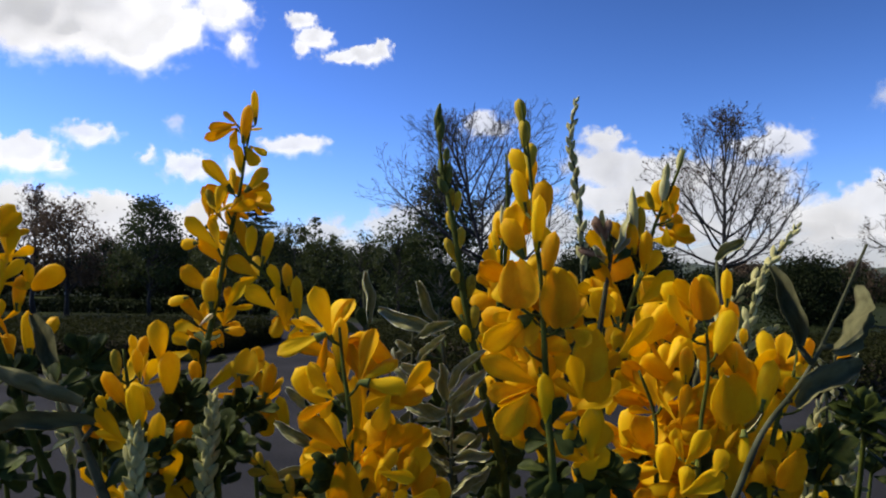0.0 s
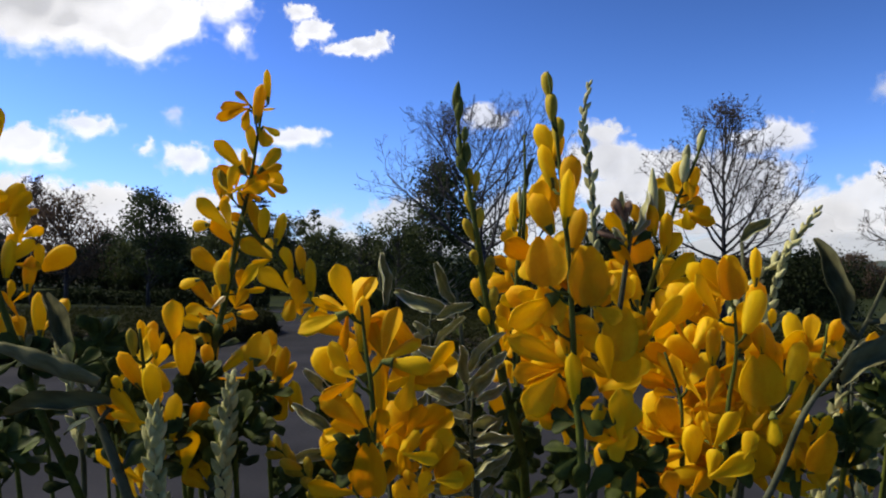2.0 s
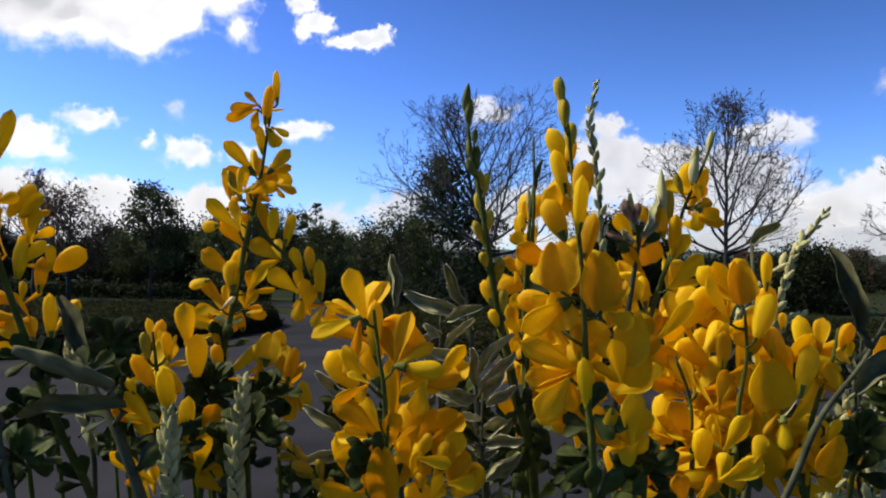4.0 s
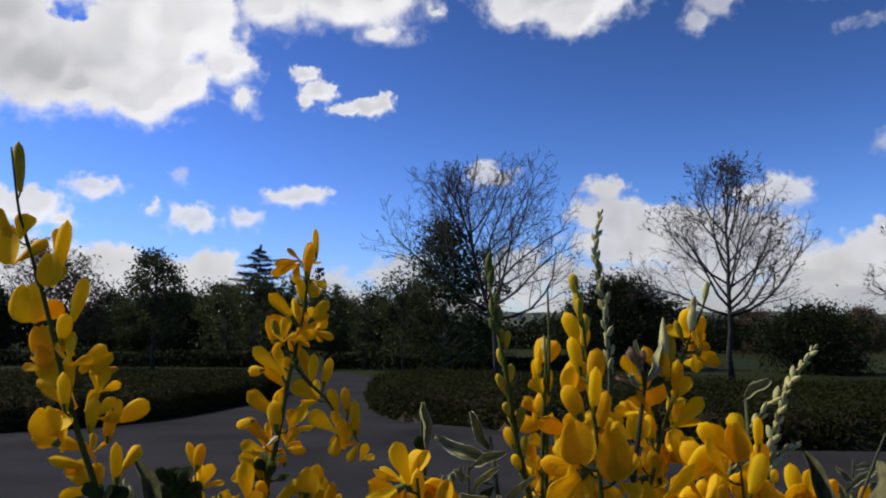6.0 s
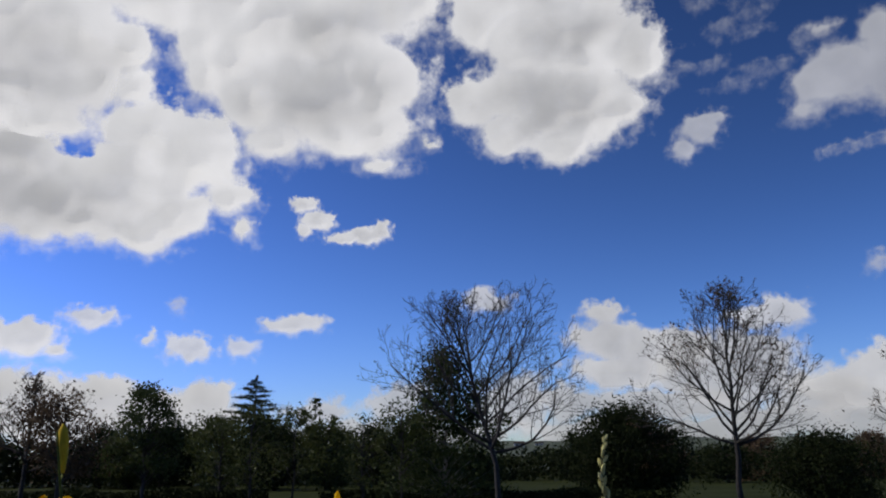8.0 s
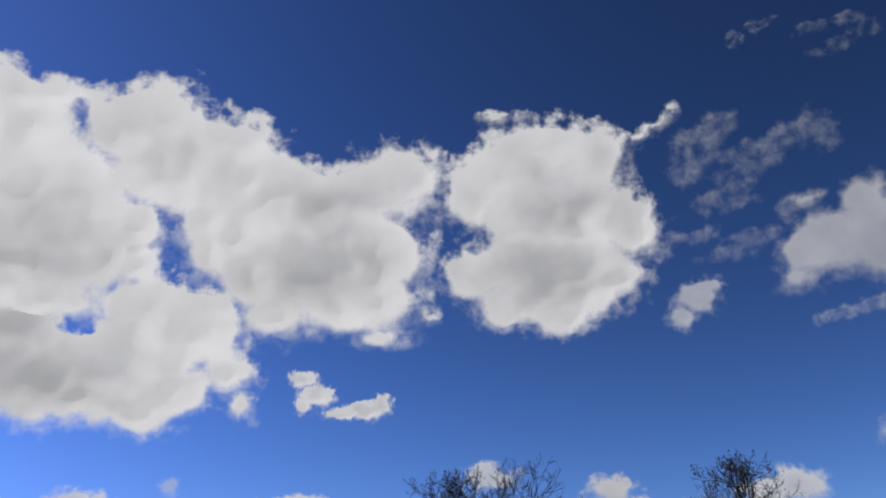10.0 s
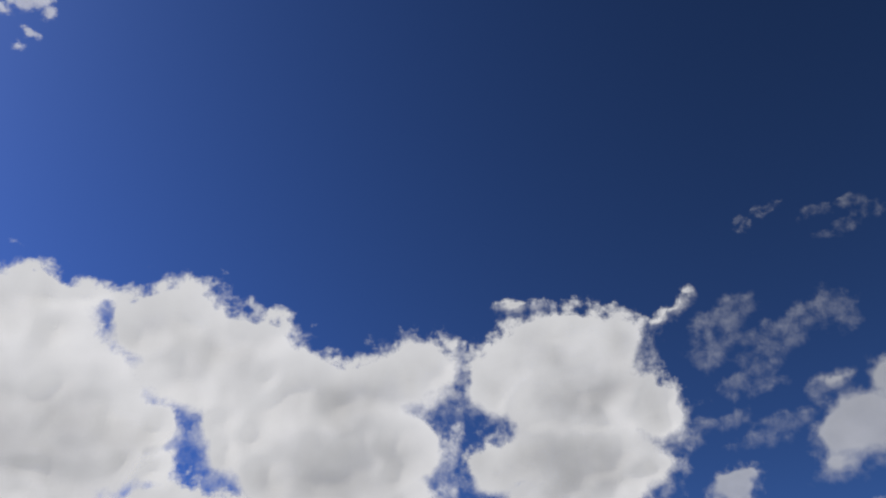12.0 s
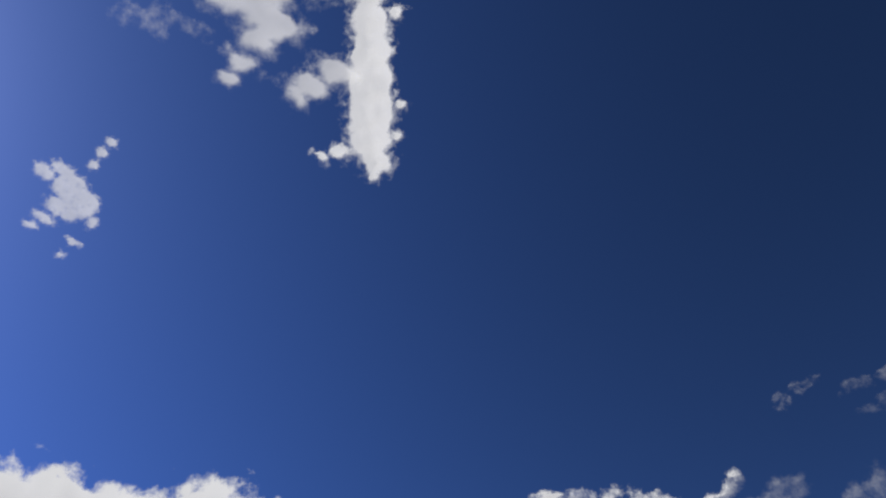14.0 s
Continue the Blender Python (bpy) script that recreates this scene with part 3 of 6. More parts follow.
def club(rows, sides, profile, flat, bend, seam):
    """A closed bud 1 long: a flattened club with a seam along its front."""
    verts, faces = [], []
    for i in range(rows + 1):
        s = i / rows
        r = profile(s) * 0.5
        for k in range(sides):
            a = 2 * math.pi * k / sides
            dent = 1 - seam * max(0, math.cos(a + math.pi / 2)) ** 6
            verts.append(Vector((math.cos(a) * r, math.sin(a) * r * flat * dent + bend * s * s, s)))
    for i in range(rows):
        for k in range(sides):
            a, b1 = i * sides + k, i * sides + (k + 1) % sides
            faces.append((a, b1, b1 + sides, a + sides))
    faces += [tuple(range(sides - 1, -1, -1)), tuple(rows * sides + k for k in range(sides))]
    return verts, faces


def obovate(s):
    return max(0.10, (0.20 + 0.80 * math.sin(math.pi * 0.5 * min(1, s / 0.74)) ** 1.9) * max(0, 1 - max(0, (s - 0.70) / 0.30) ** 2.4) ** 0.5)


def rounded(s):
    return max(0.12, math.sin(math.pi * (0.06 + 0.90 * s ** 0.8)) ** 0.55)


def clubbed(s):
    return max(0.06, (0.34 + 0.66 * math.sin(math.pi * 0.5 * min(1, s / 0.6))) * max(0, 1 - max(0, (s - 0.62) / 0.38) ** 2.4) ** 0.5)


def spindle(s):
    return max(0.05, math.sin(math.pi * (0.10 + 0.88 * s)) ** 0.8)


PETALS = [mesh_of("petal", *blade(9, 6, lambda s: 0.86 * obovate(s), c, f, k), PETAL) for c, f, k in ((0.14, 0.0, 0.05), (-0.04, 0.26, -0.10), (0.18, -0.12, 0.16), (0.10, 0.16, -0.18), (-0.14, -0.05, 0.12))]
BANNERS = [mesh_of("banner", *blade(9, 8, lambda s: 0.92 * rounded(s), c, f, k, 0.10), PETAL) for c, f, k in ((-0.04, 0.16, 0.10), (-0.08, 0.26, -0.08), (0.04, 0.10, 0.16))]
BUDS = [mesh_of("bud", *club(9, 10, clubbed, f, k, 0.25), PETAL) for f, k in ((0.7, 0.05), (0.8, -0.06), (0.6, 0.12))]
YOUNGS = [mesh_of("young_bud", *club(8, 9, clubbed, f, k, 0.15), YOUNG) for f, k in ((0.8, 0.03), (0.9, -0.05))]
GREENS = [mesh_of("green_bud", *club(8, 8, spindle, f, k, 0.15), GREEN) for f, k in ((0.8, 0.05), (0.9, -0.06))]
SILVERS = [mesh_of("silvery_bud", *club(8, 8, spindle, f, k, 0.25), SILVER) for f, k in ((0.7, 0.08), (0.85, -0.10), (0.75, 0.0))]
PALES = [mesh_of("pale_petal", *blade(7, 4, obovate, 0.3, 0, 0.1), PALE)]
CALYX = mesh_of("calyx", *club(5, 8, lambda s: 0.45 + 0.55 * s, 0.9, 0, 0), GREEN)
LEAFLETS = [mesh_of("leaflet", *blade(7, 4, obovate, c, 0.15, k), LEAF) for c, k in ((0.15, 0.1), (0.3, -0.15), (0.05, 0.25))]
KINDS = {"petal": ("petal", PETALS), "banner": ("banner_petal", BANNERS), "bud": ("bud", BUDS), "young": ("young_bud", YOUNGS),
         "green": ("green_bud", GREENS), "silver": ("silvery_bud", SILVERS), "pale": ("pale_petal", PALES)}


def aim(base, tip, width, twist, facing=Vector((0, -1, 0))):
    """The pose that lays a piece 1 long and 1 wide from base to tip, its front to the side that facing names, twisted about its length."""
    z = Vector(tip) - Vector(base)
    length = z.length
    z.normalize()
    y = -(facing - z * facing.dot(z))
    if y.length < 1e-3:
        y = z.orthogonal()
    y.normalize()
    x = y.cross(z)
    turn = Matrix((x, y, z)).transposed() @ Matrix.Rotation(twist, 3, "Z")
    return Matrix.LocRotScale(Vector(base), turn.to_quaternion(), Vector((width, 0.5 * (width + 0.5 * length), length)))


def stalk_line(anchor, offsets, rng):
    """The stalk's line: the shown upper part, then down in a bow to the root in the bed."""
    x, y, z = anchor
    pts = [Vector((x + u / 1000, y + rng.uniform(-0.002, 0.002), z + v / 1000)) for u, v in offsets]
    low = pts[-1]
    d = (pts[-1] - pts[-2]).normalized()
    pts.append(low + d * 0.12 + Vector((0, 0.02, -0.05)))
    root = Vector((0.6 * low.x + 0.01, max(0.36, 0.45 + 0.3 * (y - 0.3)), 0.0))
    pts.append(root.lerp(low, 0.45) + Vector((0, 0.05, -0.1)))
    pts.append(root)
    return smooth_line(pts, 5), root


def nearest(line, p):
    return min(line, key=lambda q: (q - p).length)


def trifoliate(parent, at_point, way, size, rng, org):
    """Three leaflets on a short leaf stalk."""
    w = Vector(way).normalized()
    side = w.cross(Vector((0.2, -1, 0.3))).normalized()
    for a in (-55, 0, 55):
        d = Matrix.Rotation(radians(a + rng.uniform(-12, 12)), 3, side.cross(w).normalized()) @ w
        d = (d + Vector(rng.normal(0, 0.18, 3))).normalized()
        p = Vector(at_point) - org
        m = aim(p + d * size * 0.15, p + d * size * (1.0 if a else 1.15), size * 0.52, rng.uniform(-0.7, 0.7), Vector((0.1, -0.8, 0.6)))
        child("leaflet", LEAFLETS[rng.integers(len(LEAFLETS))], parent, m)


def flowering_stem(stalk, rows, seed, label, thick=0.0015, loose=0.008, leaves=10, leaf_from=0.12, tilt=0.35, name="flowering_stem", side=None, fill=0, lush=1.0):
    rng = np.random.default_rng(seed)
    anchor, offsets = stalk
    line, root = stalk_line(anchor, offsets, rng)
    base = thing(name, root, label, "flower", "broom stems")
    verts, faces = [], []
    n = len(line)
    tube([p - root for p in line], [thick * (0.35 + 1.0 * min(1, i / 40)) for i in range(n)], 7, verts, faces)
    if side:
        (sx, sy, sz), offs = side[0]
        twig = smooth_line([Vector((sx + u / 1000, sy, sz + v / 1000)) for u, v in offs], 5)
        tube([p - root for p in twig], [0.0006 + 0.0007 * i / len(twig) for i in range(len(twig))], 6, verts, faces)
        line = twig + line
        n = len(line)
        rows = rows + [(k, x0 + 1000 * (sx - anchor[0]), z0 + 1000 * (sz - anchor[2]), x1 + 1000 * (sx - anchor[0]), z1 + 1000 * (sz - anchor[2]), w) for k, x0, z0, x1, z1, w in side[1]]
    for kind, x0, z0, x1, z1, w in rows:
        w *= 1.06
        a = Vector((anchor[0] + x0 / 1000, anchor[1] + rng.uniform(-loose, loose), anchor[2] + z0 / 1000))
        length = math.hypot(x1 - x0, z1 - z0) / 1000
        b1 = Vector((anchor[0] + x1 / 1000, a.y + rng.uniform(-tilt, 0.6 * tilt) * length, anchor[2] + z1 / 1000))
        name_of, meshes = KINDS[kind]
        piece = child(name_of, meshes[rng.integers(len(meshes))], base, aim(a - root, b1 - root, w / 1000, rng.uniform(-0.3, 0.3) if kind == "banner" else rng.uniform(-0.6, 0.6)))
        if kind in ("bud", "young", "petal", "banner") and rng.uniform() < (0.9 if kind in ("bud", "young") else 0.12):
            child("calyx", CALYX, piece, Matrix.LocRotScale(Vector((0, 0, -0.03)), None, Vector((0.5, 0.5, 0.24))))
        if kind in ("petal", "banner"):
            for turn in ((-1, 1) if length > 0.012 and rng.uniform() < lush else (1,)):
                d = Matrix.Rotation(radians(turn * rng.uniform(22, 60)), 3, "Y") @ (b1 - a)
                d = d * rng.uniform(0.6, 0.9) + Vector((0, rng.uniform(0.0, 0.5) * length, 0))
                c = a + Vector((0, rng.uniform(0.001, 0.005), 0))
                child("petal", PETALS[rng.integers(len(PETALS))], base, aim(c - root, c + d - root, 0.8 * w / 1000 * rng.uniform(0.6, 1.0), rng.uniform(-0.9, 0.9)))
        q = nearest(line[:max(6, n - 12)], a + Vector((0, 0, -0.004)))
        if 0.001 < (q - a).length < 0.009:
            tube([q - root, q.lerp(a, 0.6) - root + Vector((0, 0, -0.0008)), a - root], [0.0006, 0.0005, 0.0006], 5, verts, faces)
    bloom_rows = [r for r in rows if r[0] in ("petal", "banner", "bud")]
    for k in range(fill):
        kind, x0, z0, x1, z1, w = bloom_rows[rng.integers(len(bloom_rows))]
        a = Vector((anchor[0] + (x0 + rng.normal(0, 5)) / 1000, anchor[1] + rng.uniform(0.006, 0.024), anchor[2] + (z0 + rng.normal(-3, 5)) / 1000))
        t = rng.normal(0, 1.0)
        d = Vector((math.sin(t), rng.uniform(-0.4, 0.3), math.cos(t))) * rng.uniform(0.012, 0.019)
        name_of, meshes = KINDS["bud" if k % 3 == 0 else "petal"]
        child(name_of, meshes[rng.integers(len(meshes))], base, aim(a - root, a + d - root, rng.uniform(0.0065, 0.0105), rng.uniform(-0.7, 0.7)))
        q = nearest(line[:max(6, n - 12)], a + Vector((0, 0, -0.004)))
        if (q - a).length < 0.006:
            tube([q - root, a - root], [0.0006, 0.0007], 4, verts, faces)
    child("stalk", mesh_of("stalk", verts, faces, STALK), base)
    for k in range(leaves):
        i = int(n * (leaf_from + (0.86 - leaf_from) * (k + rng.uniform(0, 0.8)) / max(1, leaves)))
        a = rng.uniform(0, 2 * math.pi)
        trifoliate(base, line[min(i, n - 1)], (math.cos(a), math.sin(a) * 0.7, rng.uniform(0.1, 0.9)), rng.uniform(0.009, 0.014), rng, root)
    return base


# tall stem: its tip, then millimetres right and up of it
STALK_A = (-0.1001, 0.410, 1.2475), [(0, 0), (-4, -27), (-7, -50), (-11, -70), (-14, -83), (-17, -103), (-20, -121), (-24, -138), (-27, -158), (-32, -187), (-35, -218)]
BLOOM_Aa = [
    ("bud", 0.0, -14.9, 0.2, 2.1, 3.8), ("bud", -4.1, -26.7, -1.0, -7.4, 5.8), ("petal", -9.0, -17.3, -2.5, -4.8, 4.4),
    ("petal", -8.4, -16.4, -22.8, -18.7, 6.4), ("petal", -9.0, -18.5, -24.7, -24.0, 6.4), ("petal", -4.4, -27.3, 2.0, -36.7, 8.7),
    ("petal", -2.0, -26.7, 7.2, -32.8, 5.0), ("bud", -6.7, -41.0, -9.4, -25.9, 5.2), ("petal", -10.2, -51.9, -25.6, -35.9, 8.7),
    ("petal", -8.2, -52.8, -13.7, -41.6, 8.7), ("petal", -9.1, -61.3, -3.0, -48.0, 11.1), ("petal", -2.3, -51.8, 9.7, -39.9, 7.6),
    ("petal", -1.4, -55.6, 11.3, -60.7, 5.2), ("petal", -11.5, -62.2, 2.5, -57.6, 7.6), ("petal", -17.9, -59.9, -27.6, -48.3, 8.2),
    ("young", -17.2, -64.6, -23.7, -50.0, 4.4), ("petal", -16.7, -62.8, -14.1, -48.1, 7.0), ("petal", -16.2, -81.3, -31.8, -65.4, 9.3),
]
BLOOM_Ab = [
    ("petal", -25.3, -70.6, -19.6, -62.9, 4.7), ("bud", -27.1, -78.5, -36.4, -79.5, 5.8), ("petal", -16.0, -89.2, -28.0, -76.5, 8.7),
    ("bud", -19.9, -74.6, -12.9, -73.3, 5.2), ("bud", -11.2, -73.0, -14.2, -59.3, 5.0), ("bud", -10.1, -71.6, -10.4, -59.2, 5.2),
    ("bud", -2.2, -83.2, -7.3, -65.7, 5.8), ("bud", 0.2, -84.6, 1.0, -69.1, 5.8), ("bud", 6.1, -88.3, 9.8, -71.6, 5.8),
    ("petal", 3.3, -95.3, -11.5, -85.0, 11.1), ("petal", -18.6, -104.6, -37.3, -90.9, 11.7), ("bud", -19.5, -112.5, -21.7, -95.4, 8.7),
    ("petal", -24.5, -121.2, -38.0, -105.7, 8.2), ("bud", -32.2, -106.8, -42.3, -109.6, 5.8), ("petal", -13.7, -112.4, -1.8, -98.6, 8.7),
    ("petal", -15.3, -121.1, -7.4, -111.2, 7.6), ("bud", -15.2, -124.0, -4.1, -124.7, 5.0), ("pale", -25.1, -121.2, -17.4, -114.8, 2.6),
]
BLOOM_Ac = [
    ("petal", -27.4, -124.2, -42.0, -120.9, 8.2), ("petal", -26.6, -129.9, -41.2, -127.2, 8.2), ("bud", -26.4, -140.9, -30.2, -126.5, 5.0),
    ("petal", -30.0, -134.3, -44.4, -138.8, 7.0), ("bud", -24.9, -151.5, -27.0, -138.6, 6.4), ("bud", -15.6, -132.7, -18.7, -122.9, 5.0),
    ("petal", -24.8, -157.0, -6.1, -139.2, 7.6), ("banner", -3.5, -149.8, -0.5, -133.1, 14.6), ("petal", -3.6, -146.4, -5.6, -159.4, 6.4),
    ("petal", 7.6, -158.3, -5.5, -165.1, 8.7), ("bud", 9.4, -158.3, 13.6, -139.8, 6.4), ("petal", 9.4, -158.3, 3.3, -144.9, 7.9),
    ("petal", 14.1, -164.9, 8.6, -176.9, 9.3), ("bud", 20.7, -173.9, 15.7, -157.1, 6.4), ("petal", 7.0, -166.9, -0.4, -160.2, 7.0),
]
BLOOM_A = BLOOM_Aa + BLOOM_Ab + BLOOM_Ac
# side stem: its tip, then millimetres right and up of it
STALK_A2 = (-0.0754, 0.410, 1.1318), [(0, 0), (-10, 11), (-18, 22), (-27, 30), (-37, 42)]
BLOOM_A2a = [
    ("petal", -9.7, 3.7, -25.0, 14.2, 10.5), ("bud", -4.6, 12.1, -7.0, 27.5, 5.2), ("bud", 0.3, 0.0, -0.4, 20.6, 5.8),
    ("petal", -5.7, -5.0, -7.2, 10.7, 8.2), ("petal", -9.9, 1.9, -13.1, -11.5, 8.4), ("bud", -11.3, 12.3, -15.1, 26.9, 6.4),
    ("petal", 2.4, -2.9, -4.1, -13.7, 5.8), ("petal", 2.6, -13.6, 6.5, -4.3, 6.4),
]
BLOOM_A2 = BLOOM_A2a
# front stem: its tip, then millimetres right and up of it
STALK_H = (-0.0355, 0.270, 1.1336), [(0, 0), (2, -15), (4, -26), (5, -41), (4, -53), (3, -69)]
BLOOM_Ha = [
    ("petal", -3.2, -2.9, -8.6, 13.9, 8.8), ("petal", -4.5, -2.3, -19.6, -9.7, 7.2), ("bud", 0.3, -15.5, -0.1, 3.2, 5.3),
    ("petal", 1.6, -25.3, -2.0, -13.8, 8.0), ("bud", 6.8, -34.8, 4.7, -16.9, 4.6), ("petal", 7.9, -17.8, 12.9, -0.4, 8.0),
    ("petal", 8.3, -17.8, 24.0, -19.0, 6.9), ("petal", 18.2, -22.0, 14.0, -33.2, 7.6), ("petal", 16.0, -44.0, 20.4, -32.2, 7.6),
    ("petal", -3.0, -24.9, -9.3, -11.8, 8.0), ("petal", 3.7, -41.3, -13.1, -30.7, 10.3), ("petal", -0.9, -24.2, -11.6, -29.9, 5.0),
    ("petal", 7.0, -45.4, 5.9, -33.5, 8.4), ("petal", 0.8, -42.9, -12.3, -50.5, 6.9), ("banner", 5.4, -61.8, 4.2, -43.2, 11.4),
    ("petal", 22.8, -54.1, 30.2, -41.6, 8.4), ("petal", 15.1, -47.2, 26.9, -48.9, 5.0), ("petal", 13.4, -56.5, 16.7, -47.3, 5.7),
]
BLOOM_Hb = [
    ("petal", 20.3, -61.6, 23.5, -52.3, 5.0), ("petal", 26.0, -58.2, 35.4, -58.1, 6.9), ("banner", -0.8, -61.9, 4.3, -53.4, 10.5),
    ("bud", 16.9, -61.6, 15.6, -55.2, 3.4),
]
BLOOM_H = BLOOM_Ha + BLOOM_Hb
# bud stem: its tip, then millimetres right and up of it
STALK_G = (-0.1172, 0.290, 1.1236), [(0, 0), (2, -16), (6, -32), (7, -44), (10, -62)]
BLOOM_Ga = [
    ("bud", 8.6, -28.6, 7.7, -11.3, 6.1), ("bud", 2.3, -21.2, -4.7, -7.8, 6.1), ("young", 0.3, -9.1, -0.4, 0.6, 3.7),
    ("petal", 3.8, -33.3, -6.9, -20.9, 6.1), ("petal", 4.4, -43.3, -8.0, -32.0, 7.4), ("bud", 11.4, -41.2, 13.7, -22.9, 6.1),
    ("petal", 15.4, -53.2, 20.6, -36.7, 7.4), ("petal", 3.6, -53.3, -10.9, -42.1, 7.0), ("petal", 4.3, -9.1, 1.6, 0.6, 3.3),
    ("bud", 8.4, -9.6, 7.7, 0.9, 3.7), ("petal", 24.6, -58.5, 14.3, -52.6, 7.0), ("bud", -2.8, -21.3, -5.4, -15.9, 3.7),
    ("petal", 2.6, -58.3, -4.9, -50.4, 7.0),
]
BLOOM_G = BLOOM_Ga
# front stem: its tip, then millimetres right and up of it
STALK_C = (0.0254, 0.262, 1.2119), [(0, 0), (2, -14), (4, -29), (5, -44), (7, -59), (8, -77), (9, -92), (10, -110), (12, -139)]
BLOOM_Ca = [
    ("young", 1.4, -7.3, 0.2, 1.7, 3.9), ("young", 2.5, -15.6, 1.9, -5.4, 4.1), ("young", 3.5, -23.5, 4.0, -14.5, 4.2),
    ("young", 1.0, -17.5, 0.8, -8.5, 3.0), ("bud", 3.9, -29.1, 5.0, -19.5, 3.7), ("bud", 2.5, -38.4, -1.0, -23.3, 5.2),
    ("bud", 6.6, -42.5, 8.2, -27.7, 6.7), ("bud", 5.0, -52.3, 5.4, -34.3, 4.4), ("bud", 0.7, -54.2, -5.7, -41.5, 6.8),
    ("bud", 8.7, -61.5, 12.5, -44.4, 5.9), ("banner", 0.5, -70.9, -1.5, -54.6, 14.0), ("banner", 13.8, -77.1, 12.4, -57.8, 14.0),
    ("petal", 4.6, -73.6, -12.7, -83.3, 10.0), ("banner", 1.9, -83.7, 0.5, -69.9, 11.1), ("petal", 15.3, -77.5, 23.0, -81.1, 6.7),
    ("petal", 8.4, -97.0, -13.0, -88.1, 8.9), ("banner", 22.3, -94.4, 24.1, -77.0, 12.2), ("petal", 4.0, -99.2, -7.3, -111.2, 11.1),
]
BLOOM_Cb = [
    ("petal", 3.0, -114.7, -1.5, -102.0, 10.0), ("petal", 7.8, -118.3, -2.0, -113.3, 8.1), ("bud", 9.9, -109.2, 8.7, -91.9, 5.9),
    ("petal", 10.6, -107.9, 10.7, -122.4, 7.8), ("bud", 7.2, -92.8, 5.7, -80.5, 4.4), ("petal", 19.9, -99.9, 15.7, -85.6, 7.4),
    ("petal", 24.2, -119.9, 21.2, -102.7, 12.2), ("bud", 16.9, -107.8, 16.2, -116.3, 5.2), ("banner", 25.3, -101.7, 26.0, -87.6, 10.3),
    ("petal", 28.6, -120.7, 22.4, -127.1, 7.4), ("petal", 7.1, -91.9, -2.1, -92.0, 7.4),
]
BLOOM_C = BLOOM_Ca + BLOOM_Cb
# rear stem: its tip, then millimetres right and up of it
STALK_E = (0.1208, 0.390, 1.2183), [(0, 0), (-6, -16), (-15, -38), (-21, -58), (-28, -80), (-37, -110), (-42, -132), (-46, -175)]
BLOOM_Ea = [
    ("silver", -3.4, -9.9, -0.3, 1.4, 3.9), ("silver", -9.2, -17.0, -8.1, -6.6, 4.4), ("young", -15.7, -31.0, -19.3, -20.7, 3.6),
    ("bud", -7.0, -30.3, -4.8, -18.3, 5.0), ("silver", -12.0, -26.2, -10.1, -12.2, 5.0), ("silver", -25.4, -46.5, -26.5, -19.1, 4.4),
    ("young", -20.9, -45.0, -22.1, -28.6, 5.0), ("petal", -8.7, -35.7, -11.2, -26.2, 5.5), ("petal", -9.3, -37.9, 2.7, -42.2, 7.8),
    ("bud", -27.3, -53.4, -29.6, -37.6, 7.5), ("bud", -21.5, -61.7, -22.1, -41.7, 6.1), ("petal", -23.2, -65.3, -12.9, -51.3, 7.8),
    ("petal", -24.3, -77.8, -9.6, -61.0, 9.7), ("banner", -33.1, -66.0, -36.8, -51.6, 16.6), ("petal", -37.0, -70.2, -45.9, -57.3, 8.3),
    ("petal", -42.3, -73.3, -52.5, -68.4, 7.8), ("banner", -39.5, -84.0, -45.9, -71.7, 12.7), ("bud", -33.7, -87.5, -35.6, -71.5, 6.1),
]
BLOOM_Eb = [
    ("petal", -19.3, -97.5, -22.1, -79.1, 12.2), ("petal", -11.0, -100.2, -20.7, -82.4, 9.4), ("bud", -29.8, -108.1, -35.3, -90.3, 7.8),
    ("petal", -35.8, -108.2, -32.3, -91.6, 7.5), ("petal", -29.2, -124.8, -32.5, -108.9, 11.1), ("petal", -40.3, -99.2, -49.1, -88.3, 9.4),
    ("petal", -42.1, -123.8, -38.0, -110.1, 9.4),
]
BLOOM_E = BLOOM_Ea + BLOOM_Eb
# leaning stem: its tip, then millimetres right and up of it
STALK_K = (0.0985, 0.295, 1.1342), [(0, 0), (1, -17), (-1, -33), (-3, -49), (-4, -72)]
BLOOM_Ka = [
    ("banner", -0.8, 2.5, -2.4, 18.3, 11.7), ("petal", -5.0, -4.6, -13.7, 11.9, 7.5), ("bud", 2.0, -9.3, 8.8, 6.8, 7.5),
    ("bud", -5.5, -21.8, -4.6, -7.9, 5.4), ("bud", 6.3, 7.8, 6.4, 21.7, 4.0), ("petal", -11.7, -3.7, -7.9, 2.0, 4.6),
    ("petal", -10.9, -35.8, -7.1, -21.2, 5.8), ("petal", -2.6, -25.2, 7.0, -22.2, 5.6), ("petal", 4.8, -35.6, -7.4, -37.6, 7.1),
    ("banner", 10.6, -36.0, 8.2, -17.5, 17.9), ("petal", 9.2, -35.6, 13.9, -46.8, 7.3), ("petal", 7.7, -36.0, 1.3, -47.9, 6.3),
    ("petal", 10.2, -36.6, 9.7, -47.8, 6.0), ("bud", 6.2, -17.5, 8.3, -9.4, 5.8), ("bud", 13.8, -17.4, 11.4, -5.5, 4.6),
    ("bud", 15.1, -7.1, 14.4, -0.4, 4.0), ("bud", -14.7, -56.7, -15.7, -42.6, 7.3), ("petal", -8.9, -50.1, -2.6, -36.7, 7.3),
]
